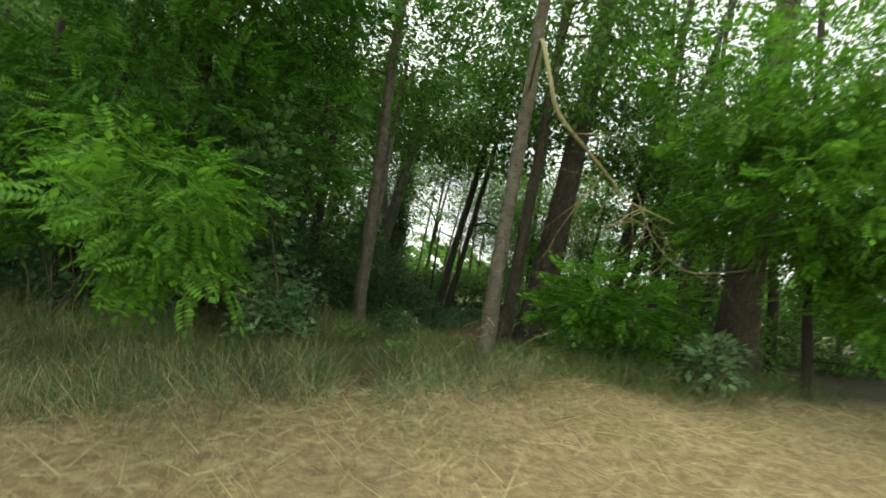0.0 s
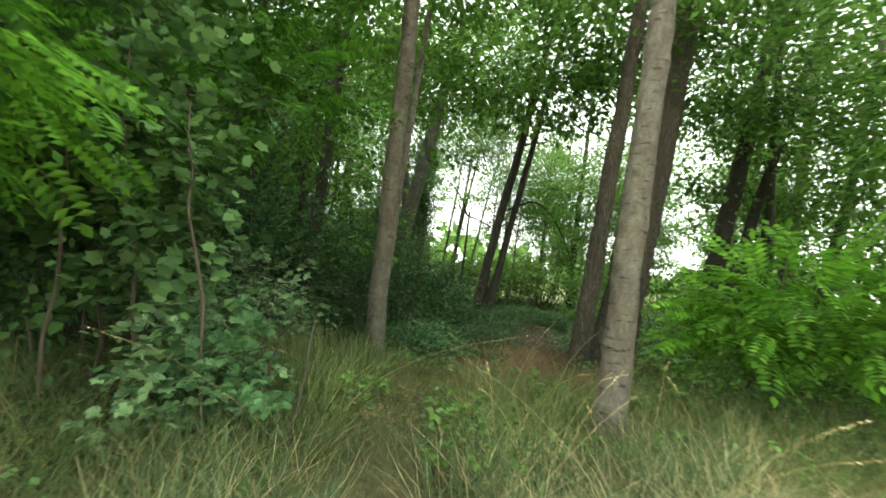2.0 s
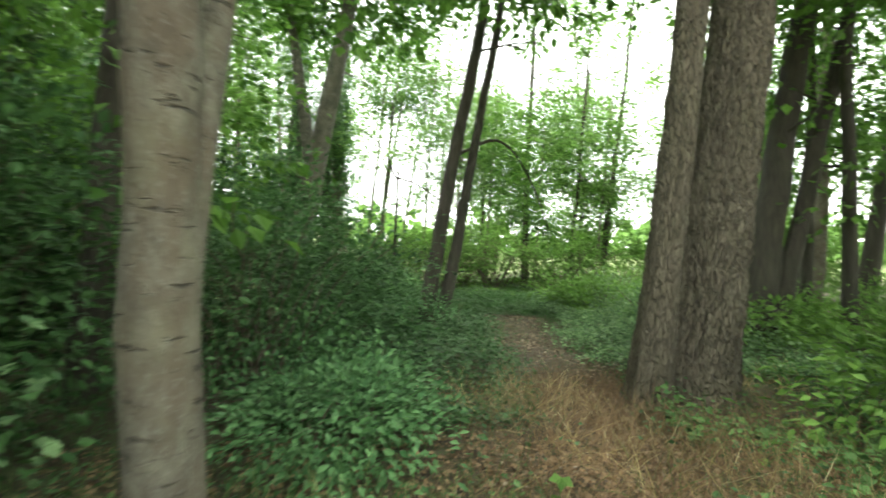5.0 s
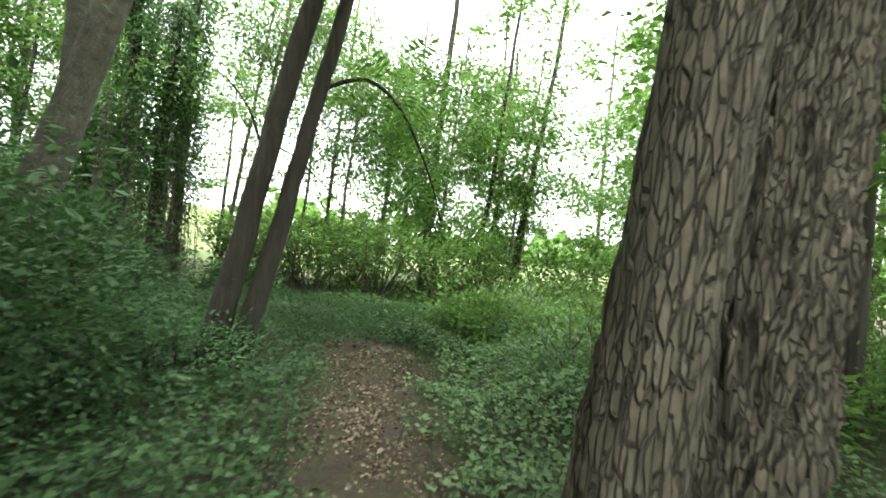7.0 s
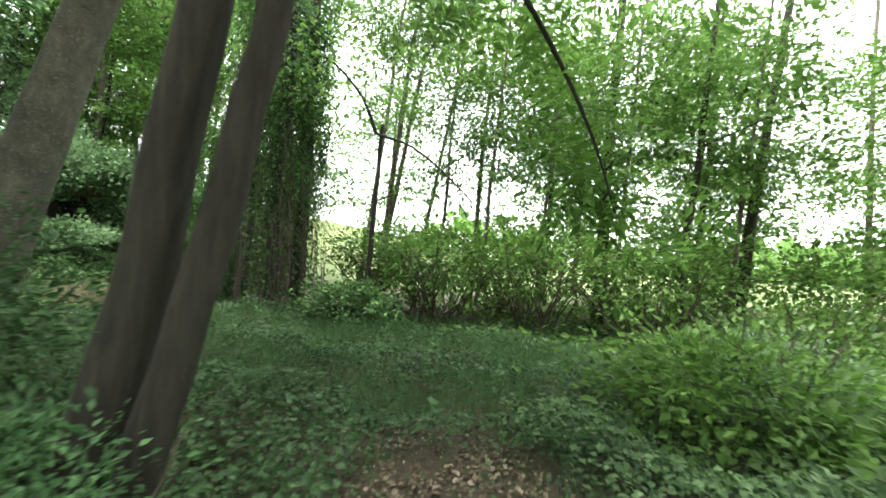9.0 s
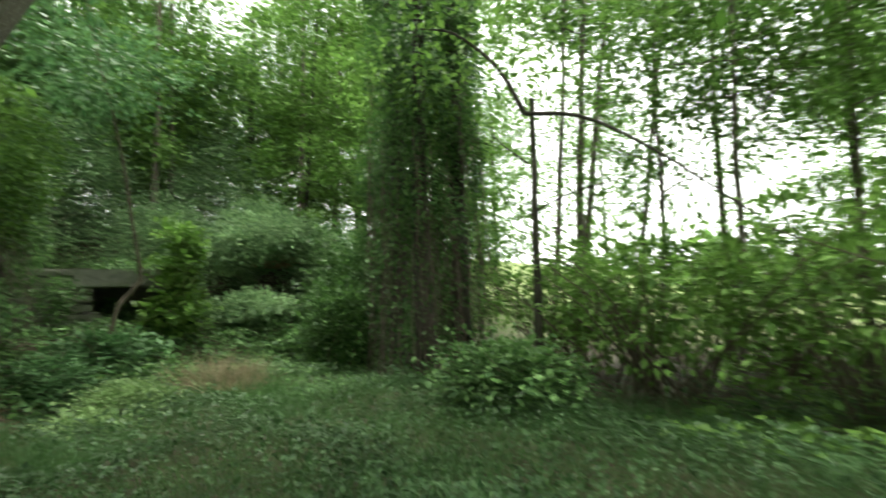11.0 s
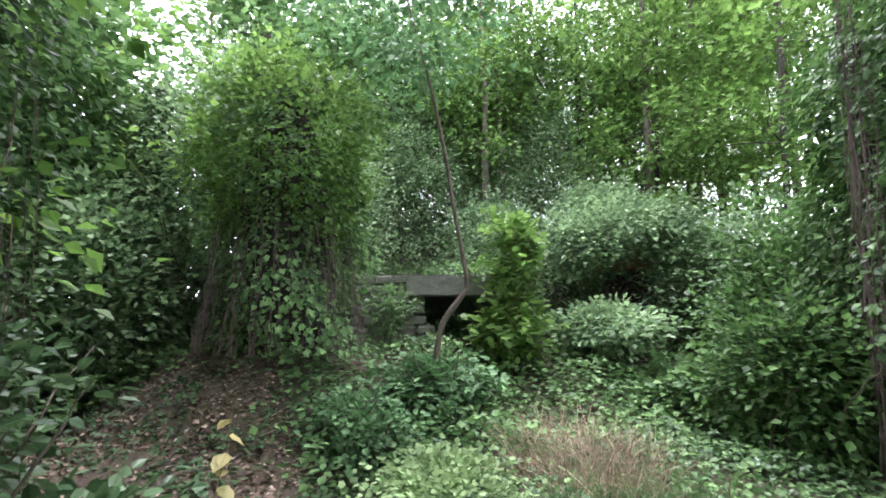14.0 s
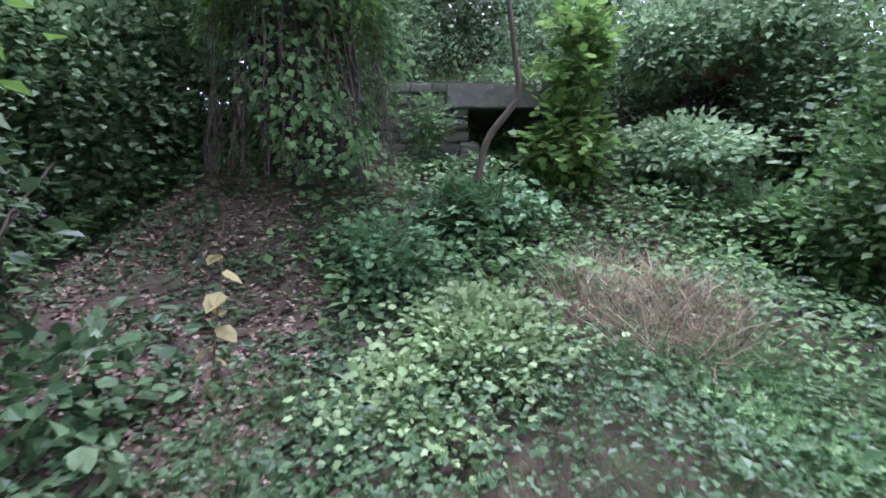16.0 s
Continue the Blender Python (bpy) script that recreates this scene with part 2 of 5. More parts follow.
PINNATE = pinnate(7, 1, 0.075, 0.27)
ASH = pinnate(4, 1, 0.075, 0.42)
TRI_SMALL = T(np.concatenate([WIDE[0] @ np.array(Matrix.Rotation(a, 3, "Z")).T for a in (-1.15, 0, 1.15)]), np.concatenate([WIDE[1] + 4 * k for k in range(3)]))
TRIFOLIATE = T(np.concatenate([BROAD[0] @ np.array(Matrix.Rotation(a, 3, "Z")).T for a in (-1.1, 0, 1.1)]),
               np.concatenate([BROAD[1] + 6 * k for k in range(3)]))


def sphere_dirs(n):
    return unit(rng.normal(size=(n, 3)))


def clumps(centre, radii, n_clump, per, spread, flat=0.4, shell=0.3, droop=0.12):
    """Places and directions of leaves in loose clumps through an ellipsoid."""
    centre, radii = np.asarray(centre, float), np.asarray(radii, float)
    d = sphere_dirs(n_clump)
    r = rng.uniform(shell, 1.0, n_clump) ** 0.6 * rng.uniform(0.75, 1.15, n_clump)
    c = centre + d * radii * r[:, None]
    sp = spread * rng.uniform(0.55, 1.4, n_clump)
    off = rng.normal(size=(n_clump, per, 3)) * sp[:, None, None] * np.array([1, 1, flat])
    pos = (c[:, None] + off).reshape(-1, 3)
    way = unit(off + d[:, None] * spread * 0.9 + np.array([0, 0, -droop * spread])).reshape(-1, 3) + rng.normal(size=(n_clump * per, 3)) * 0.35
    up = np.array([0, 0, 1.0]) + rng.normal(size=pos.shape) * 0.38
    return pos, way, up


def foliage(name, blobs, template, size, mat, parent=None, label="", gap=1.0):
    """One mesh of leaves: blobs of (centre, radii, clumps, leaves in each, spread)."""
    P, W, U = [], [], []
    for b in blobs:
        p, w, u = clumps(*b[:5], *(b[5:] if len(b) > 5 else ()))
        P.append(p), W.append(w), U.append(u)
    P, W, U = np.concatenate(P), np.concatenate(W), np.concatenate(U)
    if parent is not None:
        P = P + np.array(parent.location)
    keep = P[:, 2] > height(P[:, 0], P[:, 1]) + 0.03
    P, W, U = P[keep], W[keep], U[keep]
    keep = (path_gap(P) > gap) & ((path_gap_flat(P[:, 0], P[:, 1]) > 0.4) | (P[:, 2] < height(P[:, 0], P[:, 1]) + 0.2) | (P[:, 2] > 1.6))
    P, W, U = P[keep], W[keep], U[keep]
    v, f = spray(*template, P, W, U, size * rng.uniform(0.6, 1.3, len(P)))
    if parent is not None:
        v = v - np.array(parent.location)
    return part(name, mesh_of(name, v, f, mat), parent, label)


LINE = np.array([e for _, e, _, _ in PATH])
WALKED = np.array([(x, y, z) for a, b in zip(LINE[:-1], LINE[1:]) for x, y, z in a + (b - a) * np.linspace(0, 1, 9)[:, None]])


def path_gap(p):
    """How far places lie from the line that is walked, at eye height."""
    out = np.full(len(p), 9.0)
    for w in WALKED[::2]:
        d = p - w
        out = np.minimum(out, np.linalg.norm(d, axis=1))
    return out


def path_gap_flat(x, y):
    out = np.full(np.shape(x), 99.0)
    for w in WALKED[::2]:
        out = np.minimum(out, np.hypot(x - w[0], y - w[1]))
    return out


def step(a, b, v):
    t = np.clip((v - a) / (b - a), 0, 1)
    return t * t * (3 - 2 * t)


def height(x, y):
    """The lie of the land."""
    x, y = np.asarray(x, float), np.asarray(y, float)
    z = -0.2 + 0.25 * step(3.5, 6.8, y) - 0.25 * step(8.0, 10.5, y)
    z = z - 0.35 * step(2, 9, x) * step(9, 4, y)
    bank = step(-5.8, -10.0, x) * step(15, 18, y)
    z = z + 0.95 * bank + 3.0 * step(-10.5, -16, x) * step(14, 19, y)
    z = z + 0.6 * step(-5.2, -7.8, x) * step(15.5, 18.5, y) * step(19.5, 18.0, y)
    z = z + 0.05 * np.sin(1.9 * x + 0.7 * y) * np.sin(1.3 * y - 0.6 * x) + 0.02 * np.sin(5.1 * x) * np.sin(4.3 * y + 1)
    return z


def tube(points, radii, sides=10, rough=0.0, furrow=0.0, ribs=11, seed=0, flare=0.0, knots=0):
    """A bent, tapering tube as verts and quads."""
    p = np.asarray(points, float)
    r = np.asarray(radii, float)
    d = unit(np.gradient(p, axis=0))
    ref = np.array([1.0, 0.1, 0.0]) if abs(d[0][2]) > 0.6 else np.array([0, 0, 1.0])
    x = unit(np.cross(ref, d))
    y = np.cross(d, x)
    a = np.linspace(0, 2 * np.pi, sides, endpoint=False)
    k = np.linspace(0, 1, len(p))[:, None]
    q = np.ones((len(p), sides))
    if rough or furrow or flare:
        g = np.random.default_rng(seed)
        ph = g.uniform(0, 6.28, 8)
        h = np.linspace(0, len(p) * 0.35, len(p))[:, None]
        q = q + rough * (np.sin(2 * a + ph[0] + 1.1 * h) + 0.7 * np.sin(3 * a + ph[1] - 0.8 * h) + 0.4 * np.sin(5 * a + ph[2] + 1.9 * h)) + rough * 0.4 * g.normal(size=q.shape)
        if furrow:
            wob = 0.55 * np.sin(0.7 * h + ph[3]) + 0.35 * np.sin(1.9 * h + 2 * a + ph[4]) + 0.2 * np.sin(3.7 * h + ph[6] + a)
            ridge = np.abs(np.sin(ribs * a / 2 + wob * 2)) * 0.65 + np.abs(np.sin(ribs * 0.81 * a + 1.7 * wob + ph[5])) * 0.35
            deep = 0.65 + 0.5 * np.sin(2.3 * a + 0.9 * h + ph[1]) * np.sin(1.3 * h - 3 * a + ph[2])
            q = q + furrow * deep * (ridge - 0.6) + furrow * 0.3 * g.normal(size=q.shape)
        for _ in range(knots):
            k0, a0, w = g.uniform(0.0, 0.75), g.uniform(0, 6.28), g.uniform(0.5, 1.1)
            da = np.abs((a - a0 + np.pi) % (2 * np.pi) - np.pi)
            q = q + 0.16 * np.exp(-((k - k0) * len(p) / 0.9) ** 2) * np.exp(-(da / w) ** 2)
        if flare:
            q = q + flare * np.exp(-k * len(p) * 0.16) * (0.8 + 0.5 * np.sin(4 * a + ph[7]))
    v = p[:, None] + (x[:, None] * np.cos(a)[None, :, None] + y[:, None] * np.sin(a)[None, :, None]) * (r[:, None] * q)[..., None]
    n = len(p)
    i, j = np.meshgrid(np.arange(n - 1), np.arange(sides), indexing="ij")
    j2 = (j + 1) % sides
    f = np.stack([i * sides + j, i * sides + j2, (i + 1) * sides + j2, (i + 1) * sides + j], -1).reshape(-1, 4)
    return v.reshape(-1, 3), f


def join(pairs):
    v, f, o = [], [], 0
    for a, b in pairs:
        v.append(a), f.append(b + o)
        o += len(a)
    return np.concatenate(v), np.concatenate(f)


def flow(points, n=24):
    """A smooth line through a few points."""
    p = np.asarray(points, float)
    p = np.concatenate([p[:1] * 2 - p[1:2], p, p[-1:] * 2 - p[-2:-1]])
    out = []
    for t in np.linspace(0, len(p) - 3 - 1e-6, n):
        i, u = int(t) + 1, t - int(t)
        a, b0, c, d = p[i - 1], p[i], p[i + 1], p[i + 2]
        out.append(0.5 * (2 * b0 + (c - a) * u + (2 * a - 5 * b0 + 4 * c - d) * u * u + (3 * b0 - a - 3 * c + d) * u ** 3))
    return np.array(out)


def bend(start, lean, length, n=14, wobble=0.05, curve=(0, 0, 0), seed=0):
    """A gently wandering line from start."""
    g = np.random.default_rng(seed)
    k = np.linspace(0, 1, n)[:, None]
    w = np.cumsum(g.normal(size=(n, 3)) * wobble * length / n, axis=0) * np.array([1, 1, 0.2])
    w -= w[0]
    return np.asarray(start, float) + np.asarray(lean, float) * length * k + np.asarray(curve, float) * length * k * k + w


def twigs(line, r0, n, length, seed, rise=0.25, k0=0.25, spread=1.0):
    """Side limbs off a line, each with a few twigs, as tube pairs."""
    g = np.random.default_rng(seed)
    out = []
    for _ in range(n):
        i = int(g.uniform(k0, 0.97) * (len(line) - 1))
        a = g.uniform(0, 6.28)
        d = np.array([np.cos(a) * spread, np.sin(a) * spread, rise + g.normal() * 0.3])
        ll = length * g.uniform(0.5, 1.2)
        b = bend(line[i], unit(d), ll, 7, 0.18, (0, 0, -0.12), int(g.integers(1e6)))
        rr = r0 * g.uniform(0.5, 1.0)
        one = [tube(b, np.linspace(rr, rr * 0.25, 7), 5)]
        for _ in range(3):
            j = int(g.integers(2, 6))
            c = bend(b[j], unit(d + g.normal(size=3) * 0.7), ll * 0.45, 5, 0.2, (0, 0, -0.1), int(g.integers(1e6)))
            one.append(tube(c, np.linspace(rr * 0.4, rr * 0.12, 5), 4))
        out.append(join(one))
    return out


def tree(x, y, lean, tall, r, bark, label, crowns=(), limbs=8, limb_len=1.6, limb_r=0.03, k0=0.25, seed=1, sides=14, rough=0.03,
         furrow=0.0, flare=0.3, n=24, template=LEAF, leaf=0.12, leafmat=None, curve=(0, 0, 0), top=0.45, group="trees of the wood", ribs=11, category="tree", name="tree", knots=0):
    """A trunk with limbs and a crown of clumps of leaves."""
    z = float(height(x, y)) - 0.12
    t = thing(name, (x, y, z), label, category, group)
    line = bend((0, 0, 0), (*lean, 1.0), tall, n, 0.035, curve, seed)
    kk = np.linspace(0, 1, n)
    part("trunk", mesh_of("trunk", *tube(line, r * (1 - (1 - top) * kk), sides, rough, furrow, ribs, seed, flare, knots), bark, True), t)
    if limbs:
        for v, f in twigs(line, limb_r, limbs, limb_len, seed, k0=k0):
            part("limb", mesh_of("limb", v, f, bark, True), t)
    if crowns:
        foliage("crown", crowns, template, leaf, leafmat or M_CANOPY, t)
    return t


# ---- ground ----
def spaced(lo, hi, near0, near1, fine, grow=1.25):
    mid = list(np.arange(near0, near1, fine))
    s, v = fine, near0
    left = []
    while v > lo:
        s *= grow
        v -= s
        left.append(v)
    s, v, right = fine, mid[-1], []
    while v < hi:
        s *= grow
        v += s
        right.append(v)
    return np.array(left[::-1] + mid + right)


gx, gy = spaced(-600, 600, -14, 9, 0.19), spaced(-400, 900, -1, 27, 0.19)
GX, GY = np.meshgrid(gx, gy)
GZ = height(GX, GY)
near = (np.abs(GX) < 16) & (GY > -2) & (GY < 30)
GZ = GZ + np.where(near, rng.normal(size=GZ.shape) * 0.012, 0)
nx, ny = len(gx), len(gy)
ii, jj = np.meshgrid(np.arange(ny - 1), np.arange(nx - 1), indexing="ij")
gf = np.stack([ii * nx + jj, ii * nx + jj + 1, (ii + 1) * nx + jj + 1, (ii + 1) * nx + jj], -1).reshape(-1, 4)


def ground_mat():
    m, n, l, b = mat_base("ground_earth")
    tc = n.new("ShaderNodeTexCoord")
    nz = n.new("ShaderNodeTexNoise")
    nz.inputs["Scale"].default_value, nz.inputs["Detail"].default_value = 9, 10
    nz.inputs["Roughness"].default_value = 0.75
    l.new(tc.outputs["Object"], nz.inputs["Vector"])
    soil = ramp(n, [(0.3, (0.03, 0.024, 0.016)), (0.5, (0.075, 0.055, 0.035)), (0.62, (0.07, 0.09, 0.03)), (0.75, (0.17, 0.12, 0.08))])
    l.new(nz.outputs[0], soil.inputs[0])
    straw = ramp(n, [(0.3, (0.13, 0.085, 0.04)), (0.5, (0.27, 0.20, 0.10)), (0.62, (0.42, 0.34, 0.18)), (0.75, (0.55, 0.46, 0.27))])
    l.new(nz.outputs[0], straw.inputs[0])
    sx = n.new("ShaderNodeSeparateXYZ")
    l.new(tc.outputs["Object"], sx.inputs[0])
    n2 = n.new("ShaderNodeTexNoise")
    n2.inputs["Scale"].default_value, n2.inputs["Detail"].default_value = 1.2, 6
    l.new(tc.outputs["Object"], n2.inputs["Vector"])
    add = n.new("ShaderNodeMath")
    add.operation = "MULTIPLY_ADD"
    l.new(n2.outputs[0], add.inputs[0])
    add.inputs[1].default_value = 2.2
    l.new(sx.outputs["Y"], add.inputs[2])
    mr = n.new("ShaderNodeMapRange")
    slant = n.new("ShaderNodeMath")
    slant.operation = "MULTIPLY_ADD"
    l.new(sx.outputs["X"], slant.inputs[0])
    slant.inputs[1].default_value = -0.36
    l.new(add.outputs[0], slant.inputs[2])
    mr.inputs["From Min"].default_value, mr.inputs["From Max"].default_value = 8.3, 6.6
    l.new(slant.outputs[0], mr.inputs[0])
    mix = n.new("ShaderNodeMix")
    mix.data_type = "RGBA"
    l.new(mr.outputs[0], mix.inputs["Factor"])
    l.new(soil.outputs[0], mix.inputs["A"])
    l.new(straw.outputs[0], mix.inputs["B"])
    far = n.new("ShaderNodeMapRange")
    far.inputs["From Min"].default_value, far.inputs["From Max"].default_value = 27, 34
    l.new(sx.outputs["Y"], far.inputs[0])
    mix2 = n.new("ShaderNodeMix")
    mix2.data_type = "RGBA"
    l.new(far.outputs[0], mix2.inputs["Factor"])
    l.new(mix.outputs["Result"], mix2.inputs["A"])
    green = ramp(n, [(0.3, (0.10, 0.15, 0.04)), (0.7, (0.22, 0.26, 0.09))])
    l.new(nz.outputs[0], green.inputs[0])
    l.new(green.outputs[0], mix2.inputs["B"])
    l.new(mix2.outputs["Result"], b.inputs["Base Color"])
    b.inputs["Roughness"].default_value = 0.95
    bp = n.new("ShaderNodeBump")
    bp.inputs["Strength"].default_value, bp.inputs["Distance"].default_value = 0.9, 0.04
    l.new(nz.outputs[0], bp.inputs["Height"])
    l.new(bp.outputs[0], b.inputs["Normal"])
    return m


ground = part("ground", mesh_of("ground", np.stack([GX, GY, GZ], -1).reshape(-1, 3), gf, ground_mat(), True))
tagged(ground, "mown straw field running into dark woodland soil", "ground", kind="structure")


def strew(n, x0, x1, y0, y1, keep=None):
    x, y = rng.uniform(x0, x1, n), rng.uniform(y0, y1, n)
    if keep is not None:
        k = keep(x, y)
        x, y = x[k], y[k]
    return np.stack([x, y, height(x, y)], -1)


def upright(pos, tilt):
    w = np.array([0, 0, 1.0]) + rng.normal(size=pos.shape) * tilt * np.array([1, 1, 0.2])
    u = rng.normal(size=pos.shape) * np.array([1, 1, 0.2])
    return w, u


def blades(name, pos, tilt, lo, hi, mat, label, category="grass", template=BLADE):
    w, u = upright(pos, tilt)
    ob = part(name, mesh_of(name, *spray(*template, pos, w, u, rng.uniform(lo, hi, len(pos))), mat))
    return tagged(ob, label, category, kind="stuff")


def edge_y(x):
    """Where the mown straw meets the tall grass."""
    return np.clip(6.1 + 0.36 * x, 4.7, 9.0) + 0.25 * np.sin(1.1 * x + 0.5) + 0.2 * np.sin(3.1 * x)


def trail_x(y):
    return np.interp(y, [8, 9.5, 12, 14, 16, 17.5, 19], [-0.4, 0.3, 0.95, 1.05, 1.25, 1.2, 0.4])


def trail_gap(x, y):
    return np.where(y < 19, np.abs(x - trail_x(y)), 9)

# ---- trees ----
A = tree(0.858, 7.70, (0.068, 0.063), 11, 0.106, M_BARK_A, "slender grey-brown trunk with ringed bark at the wood's edge",
         [((0.9, 1.2, 6.5), (2.2, 2.0, 2.6), 75, 80, 0.30)], seed=3, sides=18, rough=0.02, limbs=9, k0=0.38, n=170, top=0.55, knots=34)
B = tree(-1.254, 9.56, (0.029, -0.071), 12, 0.102, M_BARK_A, "straight grey trunk with ringed bark beside the dark shrubs",
         [((-0.4, 0.9, 6.0), (2.0, 2.0, 2.2), 65, 80, 0.30)], seed=5, sides=18, rough=0.02, limbs=9, k0=0.4, n=170, top=0.55, knots=40)
fork = flow([(0.05, -0.08, 1.2), (0.07, 0.0, 1.6), (0.06, 0.2, 2.2), (0.08, 0.5, 3.2), (0.15, 0.95, 5.6)], 40)
part("limb", mesh_of("limb", *tube(fork, np.linspace(0.068, 0.035, 40), 14, 0.03), M_BARK_A, True), B)
BIG = tree(2.01, 12.205, (0.151, 0.053), 12, 0.30, M_BARK_BIG, "massive old trunk with deeply furrowed grey-brown bark",
           [((0.4, 0.5, 8.0), (3.2, 3.0, 2.6), 190, 45, 0.38), ((-1.7, 1.0, 5.6), (2.6, 1.8, 1.5), 130, 42, 0.34), ((2.0, 0.5, 5.4), (2.0, 1.8, 1.4), 70, 42, 0.34)], seed=8, sides=120, rough=0.012, furrow=0.17, n=150, limbs=6, k0=0.45, flare=0.35, limb_r=0.05, limb_len=2.4, ribs=20, leaf=0.15)
E2 = tree(1.478, 12.01, (0.081, -0.058), 12, 0.14, M_BARK_BIG, "dark furrowed stem grown against the massive trunk", flare=0.5, seed=9, sides=60, furrow=0.15, n=110, ribs=12, limbs=6, k0=0.4)
D = tree(5.24, 9.94, (0.096, 0.049), 10, 0.33, M_BARK_BIG, "thick brown furrowed trunk at the field's edge",
         [((0.3, -0.8, 3.6), (2.6, 2.2, 1.6), 85, 80, 0.32)], seed=10, sides=40, furrow=0.06, n=60, limbs=8, k0=0.25, limb_len=2.2)
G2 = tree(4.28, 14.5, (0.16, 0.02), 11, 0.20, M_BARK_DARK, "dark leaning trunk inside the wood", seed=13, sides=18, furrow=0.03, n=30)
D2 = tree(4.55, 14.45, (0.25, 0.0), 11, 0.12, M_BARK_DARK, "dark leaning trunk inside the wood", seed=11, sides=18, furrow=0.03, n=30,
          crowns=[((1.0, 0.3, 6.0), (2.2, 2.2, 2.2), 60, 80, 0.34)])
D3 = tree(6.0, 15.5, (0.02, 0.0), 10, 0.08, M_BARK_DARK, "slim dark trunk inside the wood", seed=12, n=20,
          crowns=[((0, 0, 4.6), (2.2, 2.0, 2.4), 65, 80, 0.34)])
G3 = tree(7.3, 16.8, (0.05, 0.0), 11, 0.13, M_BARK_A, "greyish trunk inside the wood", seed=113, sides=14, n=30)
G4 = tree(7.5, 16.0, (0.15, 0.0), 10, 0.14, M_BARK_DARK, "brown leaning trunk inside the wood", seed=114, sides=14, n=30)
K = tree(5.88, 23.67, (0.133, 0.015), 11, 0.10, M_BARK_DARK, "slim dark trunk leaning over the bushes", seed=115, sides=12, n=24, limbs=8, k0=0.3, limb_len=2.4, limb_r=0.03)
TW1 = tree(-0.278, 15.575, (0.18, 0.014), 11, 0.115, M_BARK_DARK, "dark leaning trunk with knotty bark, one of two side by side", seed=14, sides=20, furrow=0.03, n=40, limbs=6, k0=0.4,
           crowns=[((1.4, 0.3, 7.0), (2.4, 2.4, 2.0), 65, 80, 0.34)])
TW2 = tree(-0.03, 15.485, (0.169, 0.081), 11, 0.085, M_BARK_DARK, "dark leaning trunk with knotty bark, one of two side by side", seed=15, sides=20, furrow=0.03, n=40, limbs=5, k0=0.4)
F = tree(3.395, 23.97, (0.023, 0.003), 11, 0.12, M_BARK_DARK, "straight slim grey-brown trunk in the hedge", seed=16, n=24, limbs=9, k0=0.25, limb_len=2.2, limb_r=0.02,
         crowns=[((0, 0, 4.6), (2.2, 2.2, 2.6), 100, 30, 0.34)])
L1 = tree(-2.72, 16.80, (0.15, 0.20), 9, 0.235, M_BARK_L, "leaning forked trunk with blotched lichen-spotted bark", seed=17, sides=36, furrow=0.03, n=60, limbs=4, k0=0.55, rough=0.02,
          crowns=[((0.8, 2.4, 7.2), (2.6, 2.4, 1.6), 110, 60, 0.36), ((-1.6, 0.2, 7.0), (2.6, 2.4, 1.2), 90, 50, 0.36), ((2.4, 1.0, 7.4), (2.0, 2.2, 1.0), 60, 50, 0.36)], leaf=0.16)
limb = bend((0.40, 0.52, 2.6), (-0.20, 0.36, 0.9), 5, 20, 0.03, seed=4)
part("limb", mesh_of("limb", *tube(limb, np.linspace(0.14, 0.07, 20), 20, 0.03, 0.03, 9, 3), M_BARK_L, True), L1)
S = tree(-0.95, 21.9, (0.03, 0.0), 3.6, 0.055, M_BARK_DARK, "thin dark sapling with a forked arching crown above the bushes", seed=18, n=16, sides=8, limbs=0, top=0.6, category="sapling", name="sapling", flare=0.1,
         crowns=[((-0.6, 0, 4.4), (1.8, 1.2, 0.9), 36, 26, 0.24)], leafmat=M_HEDGE)
S2 = thing("sapling", (-7.3, 19.95, float(height(-7.3, 19.95)) - 0.1), "thin crooked sapling before the concrete culvert", "sapling", "trees of the wood")
crook = flow(np.array([(-7.3, 19.95, -0.2), (-7.26, 20.02, 0.5), (-7.24, 20.12, 1.06), (-7.20, 20.36, 1.40), (-7.2, 20.43, 1.6), (-7.31, 20.32, 2.5), (-7.38, 20.26, 3.1), (-7.28, 20.02, 4.1), (-7.2, 19.72, 5.1), (-7.2, 19.5, 6.2)]) - np.array(S2.location), 40)
part("trunk", mesh_of("trunk", *tube(crook, np.linspace(0.042, 0.014, 40), 9, 0.05), M_TWIG, True), S2)
for v, f in twigs(crook, 0.011, 9, 0.8, 19, k0=0.45):
    part("limb", mesh_of("limb", v, f, M_TWIG, True), S2)
foliage("crown", [((0.1, -0.2, 4.9), (1.3, 1.2, 0.9), 80, 26, 0.22)], WIDE, 0.10, M_BRAMBLE, S2)

